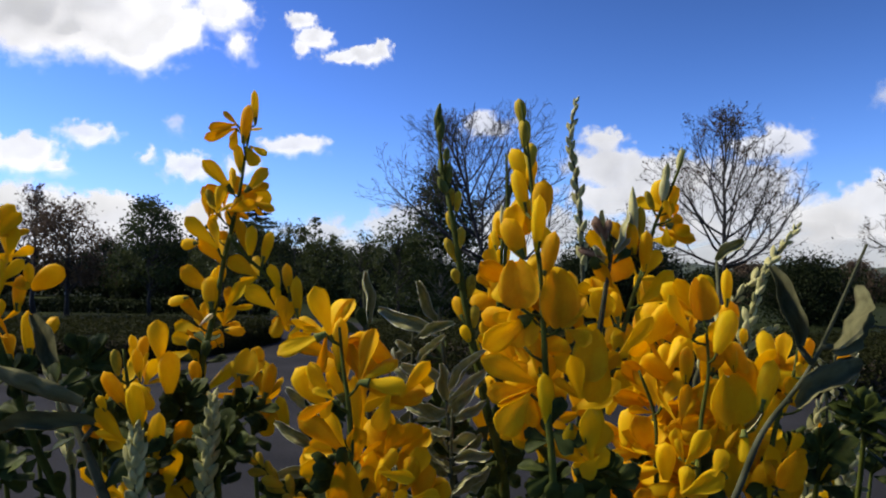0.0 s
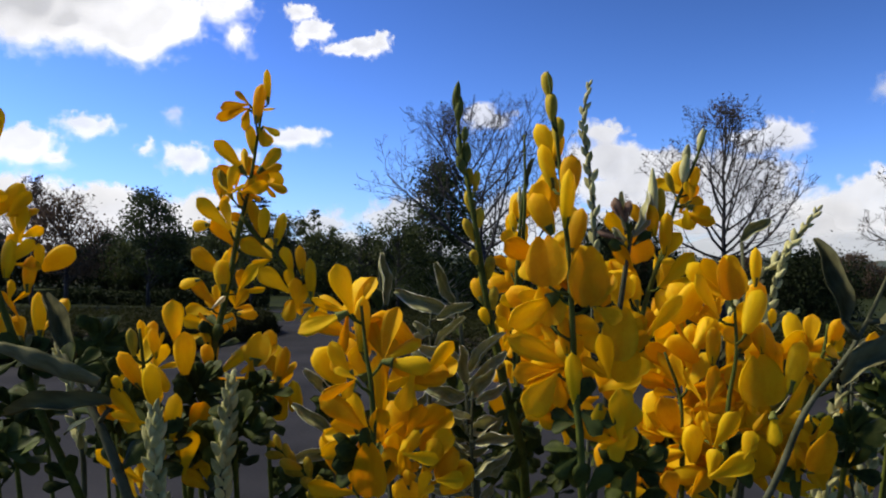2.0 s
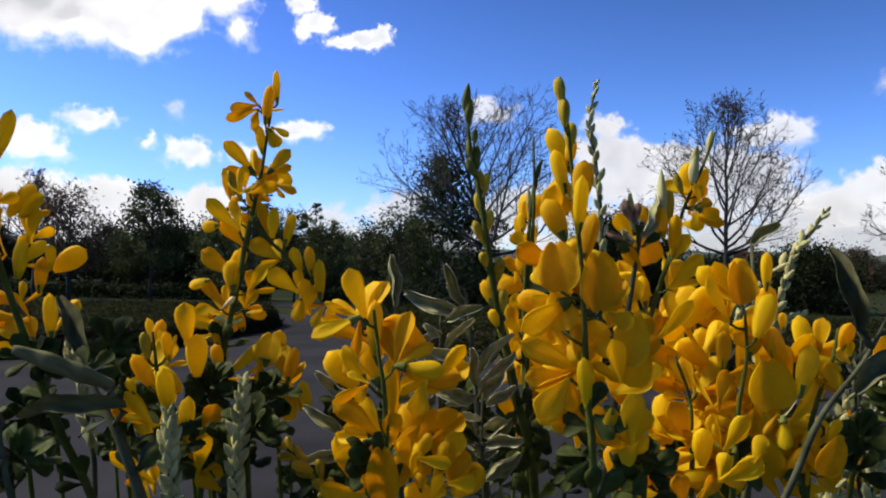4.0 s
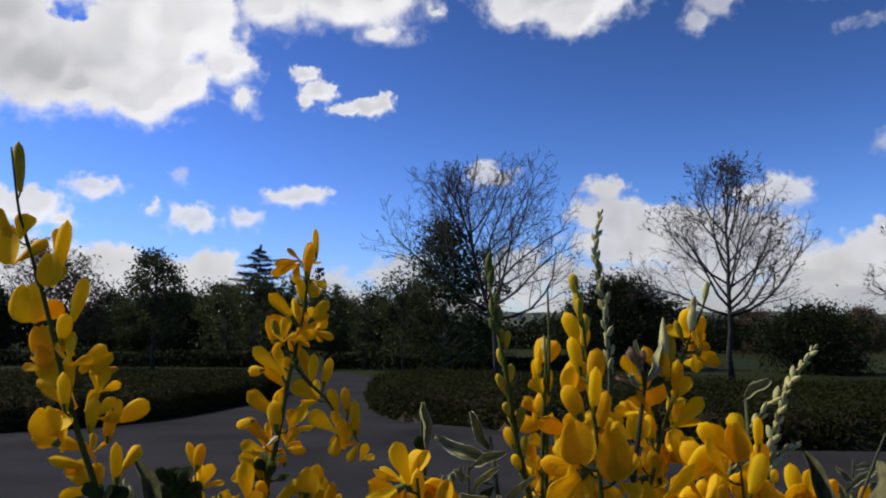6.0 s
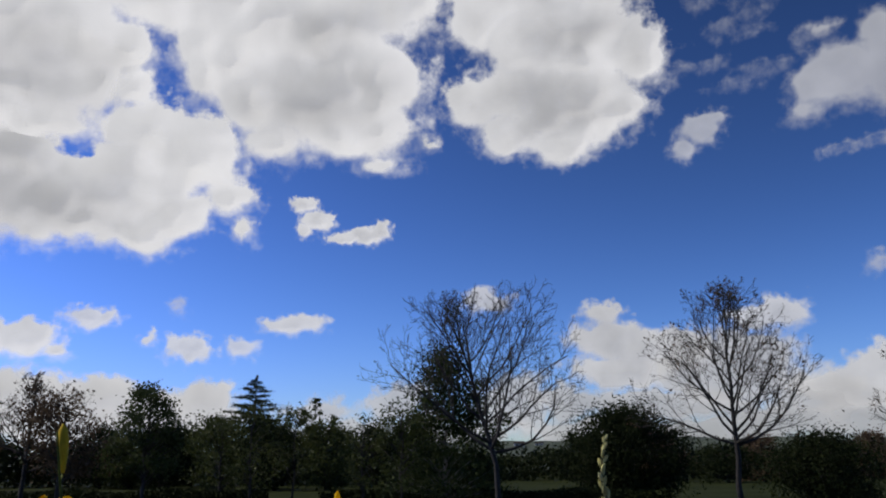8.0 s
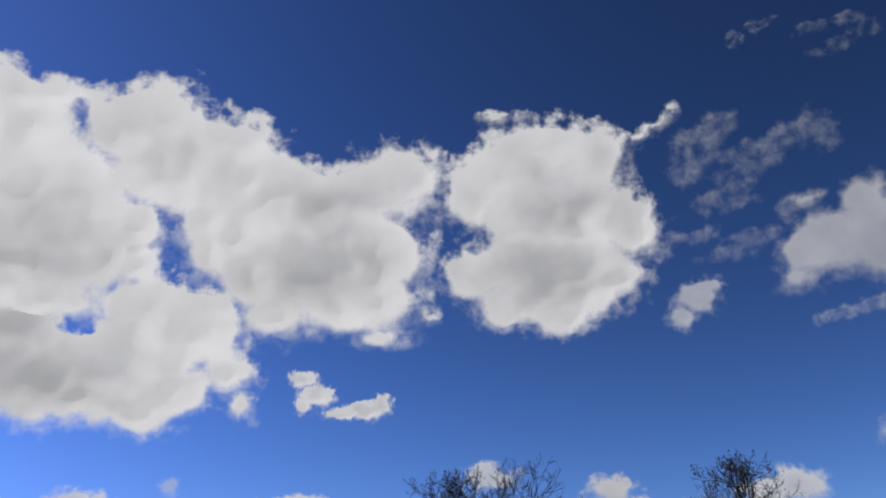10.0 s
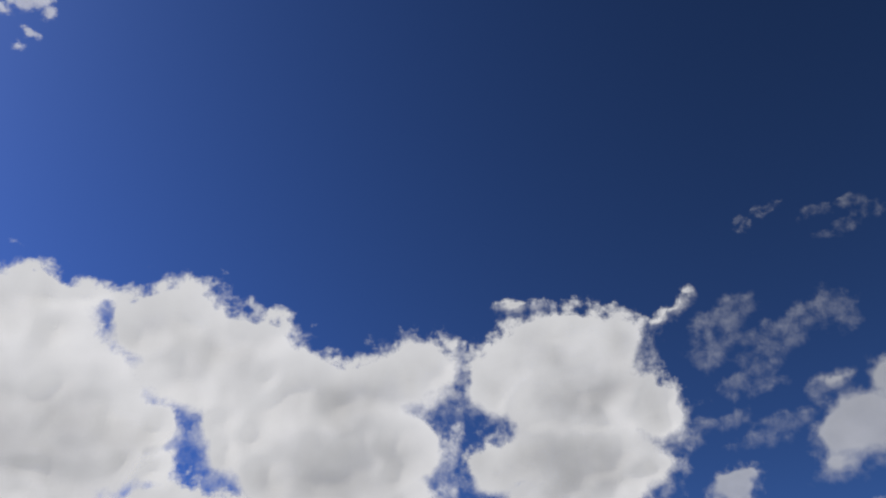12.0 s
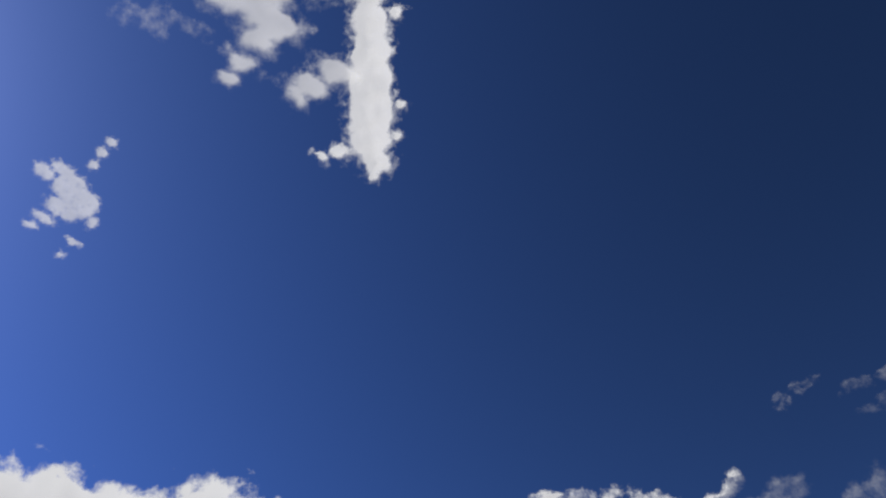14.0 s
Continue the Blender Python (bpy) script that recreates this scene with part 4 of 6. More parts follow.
BLOOM_Kb = [
    ("petal", -8.0, -50.1, -9.7, -38.9, 5.8), ("petal", -1.2, -52.5, 2.3, -42.8, 6.3), ("petal", -11.0, -60.3, 2.9, -51.8, 9.2),
    ("banner", 1.8, -65.7, -2.7, -50.7, 13.8), ("banner", 12.5, -63.1, 7.7, -46.9, 13.8),
]
BLOOM_K = BLOOM_Ka + BLOOM_Kb
# right stem: its tip, then millimetres right and up of it
STALK_K2 = (0.1358, 0.300, 1.1281), [(0, 0), (-3, -13), (-8, -27), (-11, -44), (-13, -67)]
BLOOM_K2a = [
    ("bud", -18.3, -24.4, -11.9, -5.8, 7.0), ("petal", -15.5, -38.9, -1.0, -20.6, 8.5), ("petal", -1.5, -24.1, -6.0, -12.3, 6.8),
    ("petal", -1.4, -11.6, -7.5, -8.1, 5.1), ("petal", 2.8, -11.5, 0.4, -3.6, 4.7), ("bud", -1.8, -7.4, -0.4, 2.7, 5.5),
    ("banner", -10.6, -52.4, -5.4, -39.0, 11.9), ("petal", -13.1, -57.6, -14.0, -37.4, 9.3), ("petal", -4.6, -42.9, -1.4, -33.1, 7.2),
    ("petal", -3.1, -60.5, -9.5, -49.9, 9.3),
]
BLOOM_K2 = BLOOM_K2a
# low stem: its tip, then millimetres right and up of it
STALK_K3 = (0.0763, 0.305, 1.1164), [(0, 0), (6, -17), (6, -34), (6, -57)]
BLOOM_K3a = [
    ("petal", 9.7, 1.6, 18.7, 13.9, 9.1), ("petal", 9.2, -13.7, -0.4, 0.4, 9.5), ("petal", 7.7, -13.3, 17.2, 0.2, 8.2),
    ("petal", 5.1, -32.9, -2.8, -16.2, 9.9), ("petal", 1.1, -33.3, -9.6, -34.7, 6.5), ("petal", 7.5, -17.4, -2.6, -15.6, 4.3),
    ("petal", -8.1, -49.9, -11.3, -34.1, 9.5), ("petal", 6.0, -50.8, 12.4, -41.8, 7.3), ("petal", 1.1, -52.9, -2.1, -42.4, 8.6),
]
BLOOM_K3 = BLOOM_K3a
# far sprig: its tip, then millimetres right and up of it
STALK_K4 = (0.1927, 0.390, 1.0795), [(0, 0), (-0, -14), (-0, -43)]
BLOOM_K4a = [
    ("petal", -5.6, -12.3, -4.9, 3.2, 4.4), ("bud", 4.8, -14.3, 5.7, -6.2, 3.9), ("bud", 3.2, -35.2, 4.1, -26.5, 5.5),
    ("petal", -3.6, -29.3, 1.5, -15.7, 7.8),
]
BLOOM_K4 = BLOOM_K4a
# slim stem: its tip, then millimetres right and up of it
STALK_Q = (0.0312, 0.385, 1.1914), [(0, 0), (-2, -18), (-3, -32), (-4, -56), (-4, -83), (-2, -116), (-1, -153)]
BLOOM_Qa = [
    ("silver", -1.5, -15.7, -2.5, -2.2, 2.5), ("bud", -4.0, -17.4, -4.6, -8.6, 2.7), ("bud", -5.0, -24.8, -6.5, -14.7, 3.8),
    ("petal", -4.9, -33.0, -11.0, -25.7, 8.2), ("petal", -6.5, -44.0, -14.7, -37.8, 7.7), ("petal", -2.1, -49.4, -4.9, -39.3, 5.2),
    ("petal", -2.0, -63.0, -10.2, -55.8, 7.7), ("bud", 0.5, -33.0, 0.4, -20.1, 3.3), ("petal", -4.0, -84.7, 1.9, -72.4, 7.7),
    ("petal", 12.4, -87.2, 17.2, -79.0, 6.6), ("petal", -5.7, -98.2, 0.1, -87.4, 7.1), ("petal", -9.4, -83.4, -14.4, -75.4, 6.0),
    ("petal", -2.4, -104.9, 7.0, -99.4, 7.7), ("petal", -6.8, -72.6, -12.8, -65.8, 6.6), ("petal", 0.1, -77.9, 8.2, -72.4, 7.1),
    ("petal", 39.5, -69.3, 34.0, -61.2, 7.1), ("petal", -3.7, -121.0, 4.4, -110.2, 7.1),
]
BLOOM_Q = BLOOM_Qa
# green spike: its tip, then millimetres right and up of it
STALK_B = (-0.0032, 0.355, 1.2294), [(0, 0), (1, -18), (4, -36), (6, -46), (9, -61), (12, -81), (15, -99), (20, -119), (24, -138), (30, -158), (33, -183)]
BLOOM_Ba = [
    ("green", -0.6, -9.8, 0.7, 2.1, 3.5), ("green", 1.9, -12.8, 1.1, -3.1, 3.5), ("green", 1.0, -16.1, 0.9, -8.5, 3.5),
    ("green", 3.8, -25.0, 4.3, -18.1, 3.3), ("green", 2.1, -30.7, 1.0, -22.0, 3.0), ("green", 5.2, -34.2, 5.1, -24.5, 3.8),
    ("green", 4.5, -39.5, 0.4, -31.5, 4.3), ("young", 6.6, -44.6, 6.5, -36.5, 3.0), ("young", 8.9, -47.1, 9.8, -37.7, 3.5),
    ("young", 7.2, -56.0, 5.4, -46.4, 4.0), ("young", 9.8, -64.8, 11.5, -54.4, 4.5), ("young", 9.1, -69.9, 4.0, -59.3, 4.0),
    ("young", 9.8, -79.9, 7.9, -73.2, 4.0), ("young", 15.1, -86.2, 16.5, -75.6, 4.8), ("bud", 12.4, -96.2, 8.6, -85.7, 5.3),
    ("young", 17.3, -99.9, 17.9, -89.4, 4.3), ("bud", 15.3, -106.2, 12.2, -98.7, 4.5), ("bud", 19.9, -113.6, 16.5, -104.9, 4.5),
]
BLOOM_Bb = [
    ("young", 23.0, -128.5, 19.5, -121.1, 4.5),
]
BLOOM_B = BLOOM_Ba + BLOOM_Bb
# left stem: its tip, then millimetres right and up of it
STALK_F = (-0.2475, 0.350, 1.2835), [(0, 0), (6, -32), (11, -46), (21, -75), (29, -97), (40, -136), (55, -174), (63, -195)]
BLOOM_Fa = [
    ("young", 2.6, -21.9, -0.3, 5.0, 5.6), ("bud", 23.1, -65.8, 26.1, -35.8, 7.0), ("banner", 25.7, -71.5, 23.5, -53.6, 12.4),
    ("bud", 33.5, -88.4, 38.1, -65.8, 7.6), ("bud", 38.0, -99.5, 41.4, -84.9, 6.8), ("petal", 40.9, -109.8, 45.6, -93.9, 8.2),
    ("petal", 45.4, -115.3, 54.6, -104.2, 7.6), ("petal", 47.3, -124.1, 53.2, -110.5, 7.6), ("petal", 49.3, -136.4, 59.9, -125.7, 6.5),
    ("bud", 48.8, -142.6, 49.3, -125.7, 6.5), ("bud", 58.5, -137.1, 59.1, -127.0, 4.5), ("petal", 10.0, -47.9, -2.3, -34.4, 15.2),
    ("banner", 8.5, -60.8, 4.7, -40.8, 13.0), ("banner", 13.2, -89.0, 9.4, -69.3, 18.6), ("banner", 22.7, -105.7, 17.8, -91.2, 15.8),
    ("petal", 21.1, -112.1, 8.4, -111.3, 5.4), ("petal", 29.2, -120.9, 21.1, -107.9, 12.4), ("bud", 34.1, -124.1, 33.4, -106.5, 5.9),
]
BLOOM_Fb = [
    ("petal", 34.9, -131.8, 14.7, -121.8, 7.6), ("bud", 38.5, -132.3, 36.0, -113.4, 6.5), ("banner", 33.4, -144.1, 30.0, -129.9, 15.8),
    ("petal", 35.8, -148.1, 24.3, -141.4, 9.6), ("petal", 46.6, -153.5, 47.8, -143.5, 5.4), ("petal", 47.6, -161.5, 26.8, -155.5, 6.5),
    ("petal", 51.4, -170.4, 35.5, -161.6, 12.4), ("bud", 58.6, -170.3, 57.5, -148.8, 5.9), ("bud", 54.7, -148.6, 55.5, -132.5, 5.9),
    ("petal", 48.2, -171.5, 30.8, -175.8, 7.6),
]
BLOOM_F = BLOOM_Fa + BLOOM_Fb
# left sprig: its tip, then millimetres right and up of it
STALK_L = (-0.2010, 0.520, 1.1070), [(0, 0), (2, -19), (6, -50)]
BLOOM_La = [
    ("bud", 0.9, -11.6, -4.2, 7.0, 5.7), ("bud", 4.0, -11.6, 7.3, 6.6, 7.3), ("petal", 1.8, -25.0, -8.5, -15.5, 9.7),
    ("petal", 3.8, -26.2, 11.9, -9.6, 10.5), ("petal", 6.2, -38.4, -3.9, -30.8, 10.5),
]
BLOOM_L = BLOOM_La
flowering_stem(STALK_A, BLOOM_A, 201, "tall tapering broom stem crowded with golden pea flowers", leaves=12, leaf_from=0.62, fill=8, lush=0.35, side=(STALK_A2, BLOOM_A2))
flowering_stem(STALK_H, BLOOM_H, 203, "broom stem with large open golden flowers and buds", leaves=6, leaf_from=0.45, fill=38)
flowering_stem(STALK_G, BLOOM_G, 204, "broom stem with fat yellow flower buds", leaves=12, leaf_from=0.3, fill=12)
flowering_stem(STALK_C, BLOOM_C, 205, "broom stem with greenish top buds above big yellow flowers", thick=0.001, leaves=8, leaf_from=0.62, fill=40)
flowering_stem(STALK_E, BLOOM_E, 206, "leaning broom stem with yellow flowers and grey-green tip buds", leaves=6, leaf_from=0.6, fill=30)
flowering_stem(STALK_K, BLOOM_K, 207, "dense broom stem heaped with golden yellow flowers", leaves=6, leaf_from=0.5, fill=46, loose=0.012)
flowering_stem(STALK_K2, BLOOM_K2, 212, "broom stem end with loose golden flowers", leaves=5, leaf_from=0.5, fill=30, loose=0.012)
flowering_stem(STALK_K3, BLOOM_K3, 213, "low broom stem with open golden flowers", leaves=5, leaf_from=0.5, fill=38, loose=0.012)
flowering_stem(STALK_K4, BLOOM_K4, 214, "small broom sprig with yellow buds", leaves=5, leaf_from=0.2, fill=6, thick=0.0014)
flowering_stem(STALK_Q, BLOOM_Q, 208, "slim broom stem with small yellow flowers", leaves=5, leaf_from=0.6, fill=24, thick=0.0016)
flowering_stem(STALK_B, BLOOM_B, 209, "slender broom spike of closed green buds", leaves=8, leaf_from=0.62, thick=0.0016, loose=0.003)
flowering_stem(STALK_F, BLOOM_F, 210, "tall broom stem with many golden flowers", leaves=14, leaf_from=0.6, fill=14, lush=0.5, loose=0.012)
flowering_stem(STALK_L, BLOOM_L, 211, "small broom sprig with yellow flowers", leaves=5, leaf_from=0.4, thick=0.0014)


def spike(points, count, size, seed, label, mat=GREY_STALK, meshes=SILVERS, thick=0.0016, part_name="silvery_bud", apart=0.9):
    """An upright spike with small overlapping buds set round it, on a stalk from the bed."""
    rng = np.random.default_rng(seed)
    pts = [Vector(p) for p in points]
    low = pts[-1]
    root = Vector((0.6 * low.x + 0.01, 0.40 + 0.25 * (low.y - 0.3), 0.0))
    shown = smooth_line(pts, 8)
    line = shown + smooth_line([low, low + Vector((0, 0.02, -0.12)), root.lerp(low, 0.4) + Vector((0, 0.04, 0)), root], 6)[1:]
    base = thing("bud_spike", root, label, "flower", "broom stems")
    verts, faces = [], []
    tube([p - root for p in line], [thick * (0.3 + 0.7 * min(1, i / 20)) for i in range(len(line))], 6, verts, faces)
    child("stalk", mesh_of("stalk", verts, faces, mat), base)
    n = len(shown) - 1
    for k in range(count):
        t = (k + 0.2) / count
        i = min(int(t * n), n - 1)
        p = shown[i].lerp(shown[i + 1], t * n - i)
        up = (shown[i] - shown[i + 1]).normalized()
        a = k * 2.4 + rng.uniform(-0.4, 0.4)
        out = (Matrix.Rotation(a, 3, up) @ up.orthogonal()).normalized()
        s = size * (0.7 + 0.5 * min(1, t * 2.5)) * rng.uniform(0.85, 1.15)
        d = (up + out * apart * (0.25 if k == 0 else rng.uniform(0.4, 0.8))).normalized()
        child(part_name, meshes[rng.integers(len(meshes))], base, aim(p - root, p + d * s - root, s * 0.45, rng.uniform(-1, 1)))
    return base


PALE_SPIKE = "slender spike of small silvery hairy buds"
spike([(0.0955, 0.565, 1.2837), (0.0908, 0.565, 1.257), (0.0949, 0.565, 1.2284), (0.0991, 0.565, 1.1919), (0.1005, 0.565, 1.1556)], 30, 0.0085, 301, PALE_SPIKE)
spike([(0.1895, 0.42, 1.182), (0.1738, 0.42, 1.1618), (0.1482, 0.42, 1.1327), (0.135, 0.42, 1.10)], 32, 0.0065, 302, "leaning spike of small silvery hairy buds")
spike([(0.1694, 0.41, 1.1607), (0.1611, 0.41, 1.1371), (0.1531, 0.41, 1.1123), (0.147, 0.41, 1.08)], 34, 0.0065, 303, "leaning spike of small silvery hairy buds")
spike([(0.1721, 0.41, 1.1279), (0.1598, 0.41, 1.12), (0.148, 0.41, 1.09)], 18, 0.006, 304, "short leaning spike of silvery buds")
spike([(-0.0843, 0.293, 1.1054), (-0.0855, 0.293, 1.088), (-0.0868, 0.293, 1.0664), (-0.087, 0.3, 1.03)], 58, 0.0062, 305, "thick spike of silvery hairy buds", apart=1.1)
spike([(-0.0963, 0.25, 1.1014), (-0.096, 0.25, 1.085), (-0.094, 0.255, 1.06)], 40, 0.006, 306, "thick spike of dull grey-green buds", apart=1.0)
spike([(-0.2, 0.40, 1.105), (-0.192, 0.40, 1.085), (-0.185, 0.40, 1.05)], 22, 0.0075, 307, "short spike of silvery hairy buds")
spike([(0.192, 0.40, 1.092), (0.183, 0.40, 1.06), (0.175, 0.40, 1.02)], 24, 0.0075, 308, "short spike of silvery hairy buds")
spike([(0.205, 0.38, 1.098), (0.196, 0.38, 1.07), (0.188, 0.38, 1.03)], 26, 0.007, 310, "short spike of silvery hairy buds")
spike([(0.172, 0.36, 1.083), (0.166, 0.36, 1.06), (0.16, 0.36, 1.03)], 24, 0.0068, 311, "short spike of silvery hairy buds")
spike([(-0.078, 0.31, 1.083), (-0.06, 0.31, 1.068), (-0.045, 0.31, 1.05)], 18, 0.0075, 309, "low broom shoot with yellow-green buds", mat=STALK, meshes=YOUNGS, part_name="young_bud")


def pod_mesh(seed, hook):
    """A flat hairy seed pod, bulging over its seeds, bent, with a hooked tip and a raised seam."""
    verts, faces, rows, sides = [], [], 16, 10
    for i in range(rows + 1):
        s = i / rows
        w = 0.5 * max(0.05, math.sin(math.pi * (0.08 + 0.86 * s)) ** 0.5) * (1 + 0.07 * math.sin(s * 19 + seed))
        for k in range(sides):
            a = 2 * math.pi * k / sides
            ridge_out = 1 + 0.18 * abs(math.cos(a)) ** 12
            x = math.cos(a) * w * ridge_out + hook * 0.9 * s * s
            verts.append(Vector((x, math.sin(a) * w * (0.22 + 0.12 * math.sin(s * 19 + seed)) + 0.12 * hook * math.sin(s * 3), s)))
    for i in range(rows):
        for k in range(sides):
            a, b1 = i * sides + k, i * sides + (k + 1) % sides
            faces.append((a, b1, b1 + sides, a + sides))
    faces += [tuple(range(sides - 1, -1, -1)), tuple(rows * sides + k for k in range(sides))]
    return mesh_of("pod", verts, faces, SHADED_POD)


def husk(seed, curl, mat=SHADED_POD):
    """A split, curled pod: a narrow folded boat with a wavy rim."""
    verts, faces = blade(16, 6, lambda s: max(0.06, math.sin(math.pi * (0.06 + 0.9 * s)) ** 0.6), -0.12, 0.55, curl)
    for v in verts:
        v.y += 0.07 * math.sin(v.z * 13 + seed) + 0.05 * math.sin(v.z * 29 + seed * 2) * abs(v.x) * 2
        v.x += 0.35 * curl * math.sin(v.z * 2.6 + seed) + 0.10 * math.sin(v.z * 9 + seed)
    edges, bands = [], []
    for j in (0, 6):
        tube([0.5 * (verts[i * 7 + j] + verts[119 + i * 7 + j]) for i in range(17)], [0.02] * 17, 5, edges, bands)
    return mesh_of("pod", verts, faces, mat), mesh_of("rim", edges, bands, HAIR)


# pods in the shade-darkened tone, then the silvery ones
SHADED_PODS = [(pod_mesh(s, hk), None) for s, hk in ((0, 0.3), (2, -0.5))] + [(husk(s, c)[0], None) for s, c in ((0, 0.5), (1, -0.6), (2, 0.8), (4, -0.3))]
PALE_PODS = [husk(s, c, PALE_POD) for s, c in ((0, 0.5), (1, -0.6), (2, 0.8), (4, -0.3), (5, 1.1))]


WITHERED = mesh_of("withered_petal", *blade(8, 5, obovate, 0.45, -0.3, 0.3), DRY)


def pod_stem(points, pods, seed, label, thick=0.0018, leaves=0, mat=GREY_STALK, withered=(), shells=SHADED_PODS):
    """A fading stem that carries seed pods. pods: base, tip (each x, y, z) and width in metres."""
    rng = np.random.default_rng(seed)
    pts = [Vector(p) for p in points]
    low = pts[-1]
    root = Vector((0.6 * low.x + 0.01, 0.36 + 0.2 * (low.y - 0.2), 0.0))
    shown = smooth_line(pts, 6)
    line = shown + smooth_line([low, low + Vector((0, 0.03, -0.12)), root.lerp(low, 0.4) + Vector((0, 0.03, 0)), root], 6)[1:]
    base = thing("pod_stem", root, label, "seed pods", "broom stems")
    verts, faces = [], []
    tube([p - root for p in line], [thick * (0.4 + 0.6 * min(1, i / 14)) for i in range(len(line))], 6, verts, faces)
    for a, b1, w in pods:
        a, b1 = Vector(a), Vector(b1)
        shell, rim = shells[rng.integers(len(shells))]
        pod = child("pod", shell, base, aim(a - root, b1 - root, w * 0.8, rng.uniform(-0.7, 0.7)))
        if rim:
            child("rim", rim, pod, None, "pale hairy rim")
        q = nearest(shown, a)
        tube([q - root, a - root], [0.0009, 0.0008], 5, verts, faces)
    child("stalk", mesh_of("stalk", verts, faces, mat), base)
    for a, b1 in withered:
        child("withered_petal", WITHERED, base, aim(Vector(a) - root, Vector(b1) - root, 0.004, rng.uniform(-1, 1)), "shrivelled brown petal")
    for k in range(leaves):
        p = shown[int((0.15 + 0.8 * (k + rng.uniform(0, 0.7)) / leaves) * (len(shown) - 1))]
        a = rng.uniform(0, 2 * math.pi)
        trifoliate(base, p, (math.cos(a), math.sin(a) * 0.7, rng.uniform(0.2, 0.9)), rng.uniform(0.009, 0.013), rng, root)
    return base


pod_stem([(0.108, 0.2, 1.160), (0.0938, 0.2, 1.1296), (0.0811, 0.2, 1.1122), (0.0727, 0.2, 1.0933), (0.06, 0.21, 1.06)],
         [((0.0905, 0.2, 1.134), (0.083, 0.198, 1.1535), 0.0062), ((0.0885, 0.2, 1.1205), (0.108, 0.198, 1.131), 0.008), ((0.099, 0.2, 1.134), (0.118, 0.21, 1.146), 0.006)],
         401, "grey broom stem with large hairy seed pods", thick=0.0009)
pod_stem([(-0.139, 0.28, 1.115), (-0.128, 0.275, 1.10), (-0.118, 0.27, 1.085), (-0.108, 0.27, 1.06)],
         [((-0.141, 0.285, 1.112), (-0.1484, 0.29, 1.1385), 0.0085), ((-0.1224, 0.27, 1.107), (-0.156, 0.27, 1.121), 0.008), ((-0.1167, 0.265, 1.099), (-0.152, 0.262, 1.103), 0.008)],
         402, "grey broom stem with pale hairy seed pods", leaves=3)
pod_stem([(-0.0375, 0.37, 1.150), (-0.0353, 0.37, 1.1204), (-0.034, 0.37, 1.09), (-0.03, 0.37, 1.04)],
         [((-0.0353, 0.37, 1.1304), (-0.0385, 0.37, 1.1545), 0.0055), ((-0.036, 0.37, 1.10), (-0.028, 0.37, 1.118), 0.005)], 403, "slim grey stem with a withered upright pod", leaves=3, shells=PALE_PODS)
pod_stem([(-0.002, 0.365, 1.138), (0.001, 0.36, 1.115), (0.004, 0.355, 1.085), (0.006, 0.35, 1.05), (0.01, 0.36, 1.0)],
         [((-0.002, 0.36, 1.1304), (-0.0306, 0.36, 1.1335), 0.0085), ((-0.001, 0.37, 1.1313), (-0.0105, 0.37, 1.151), 0.0065), ((0.001, 0.34, 1.1085), (-0.0175, 0.34, 1.115), 0.007),
          ((0.002, 0.34, 1.093), (-0.013, 0.335, 1.098), 0.008), ((0.005, 0.345, 1.096), (0.016, 0.34, 1.112), 0.007), ((0.003, 0.345, 1.085), (-0.016, 0.34, 1.083), 0.008),
          ((0.004, 0.35, 1.073), (0.0, 0.335, 1.092), 0.0085), ((0.006, 0.35, 1.066), (-0.012, 0.335, 1.069), 0.0085), ((0.006, 0.35, 1.075), (0.018, 0.34, 1.088), 0.008), ((0.005, 0.35, 1.10), (0.013, 0.35, 1.122), 0.006)],
         404, "fading grey stem hung with curled hairy seed pods", leaves=2, shells=PALE_PODS)
pod_stem([(0.002, 0.335, 1.10), (0.004, 0.335, 1.08), (0.008, 0.34, 1.05), (0.012, 0.35, 1.0)],
         [((0.003, 0.335, 1.094), (0.012, 0.33, 1.106), 0.007), ((0.003, 0.335, 1.087), (-0.011, 0.33, 1.09), 0.0075), ((0.004, 0.335, 1.08), (0.016, 0.328, 1.086), 0.008),
          ((0.005, 0.336, 1.072), (-0.01, 0.328, 1.077), 0.008), ((0.006, 0.338, 1.064), (0.018, 0.33, 1.071), 0.008), ((0.006, 0.338, 1.06), (-0.006, 0.33, 1.066), 0.008),
          ((0.002, 0.335, 1.1), (-0.002, 0.333, 1.116), 0.006)],
         409, "low grey stem crowded with curled silvery pods", leaves=1, shells=PALE_PODS)
pod_stem([(-0.054, 0.32, 1.10), (-0.051, 0.32, 1.08), (-0.047, 0.32, 1.05)],
         [((-0.048, 0.32, 1.098), (-0.061, 0.32, 1.108), 0.006), ((-0.05, 0.32, 1.083), (-0.066, 0.315, 1.091), 0.006), ((-0.049, 0.32, 1.074), (-0.067, 0.315, 1.073), 0.006)],
         405, "small grey stem with folded hairy pods", leaves=3, shells=PALE_PODS)
pod_stem([(0.0305, 0.385, 1.2135), (0.031, 0.385, 1.18), (0.029, 0.385, 1.13), (0.028, 0.385, 1.06)],
         [((0.0318, 0.385, 1.189), (0.0345, 0.385, 1.203), 0.0032)], 406, "bare dark twig end with one shrivelled pod", thick=0.0013, mat=STALK)
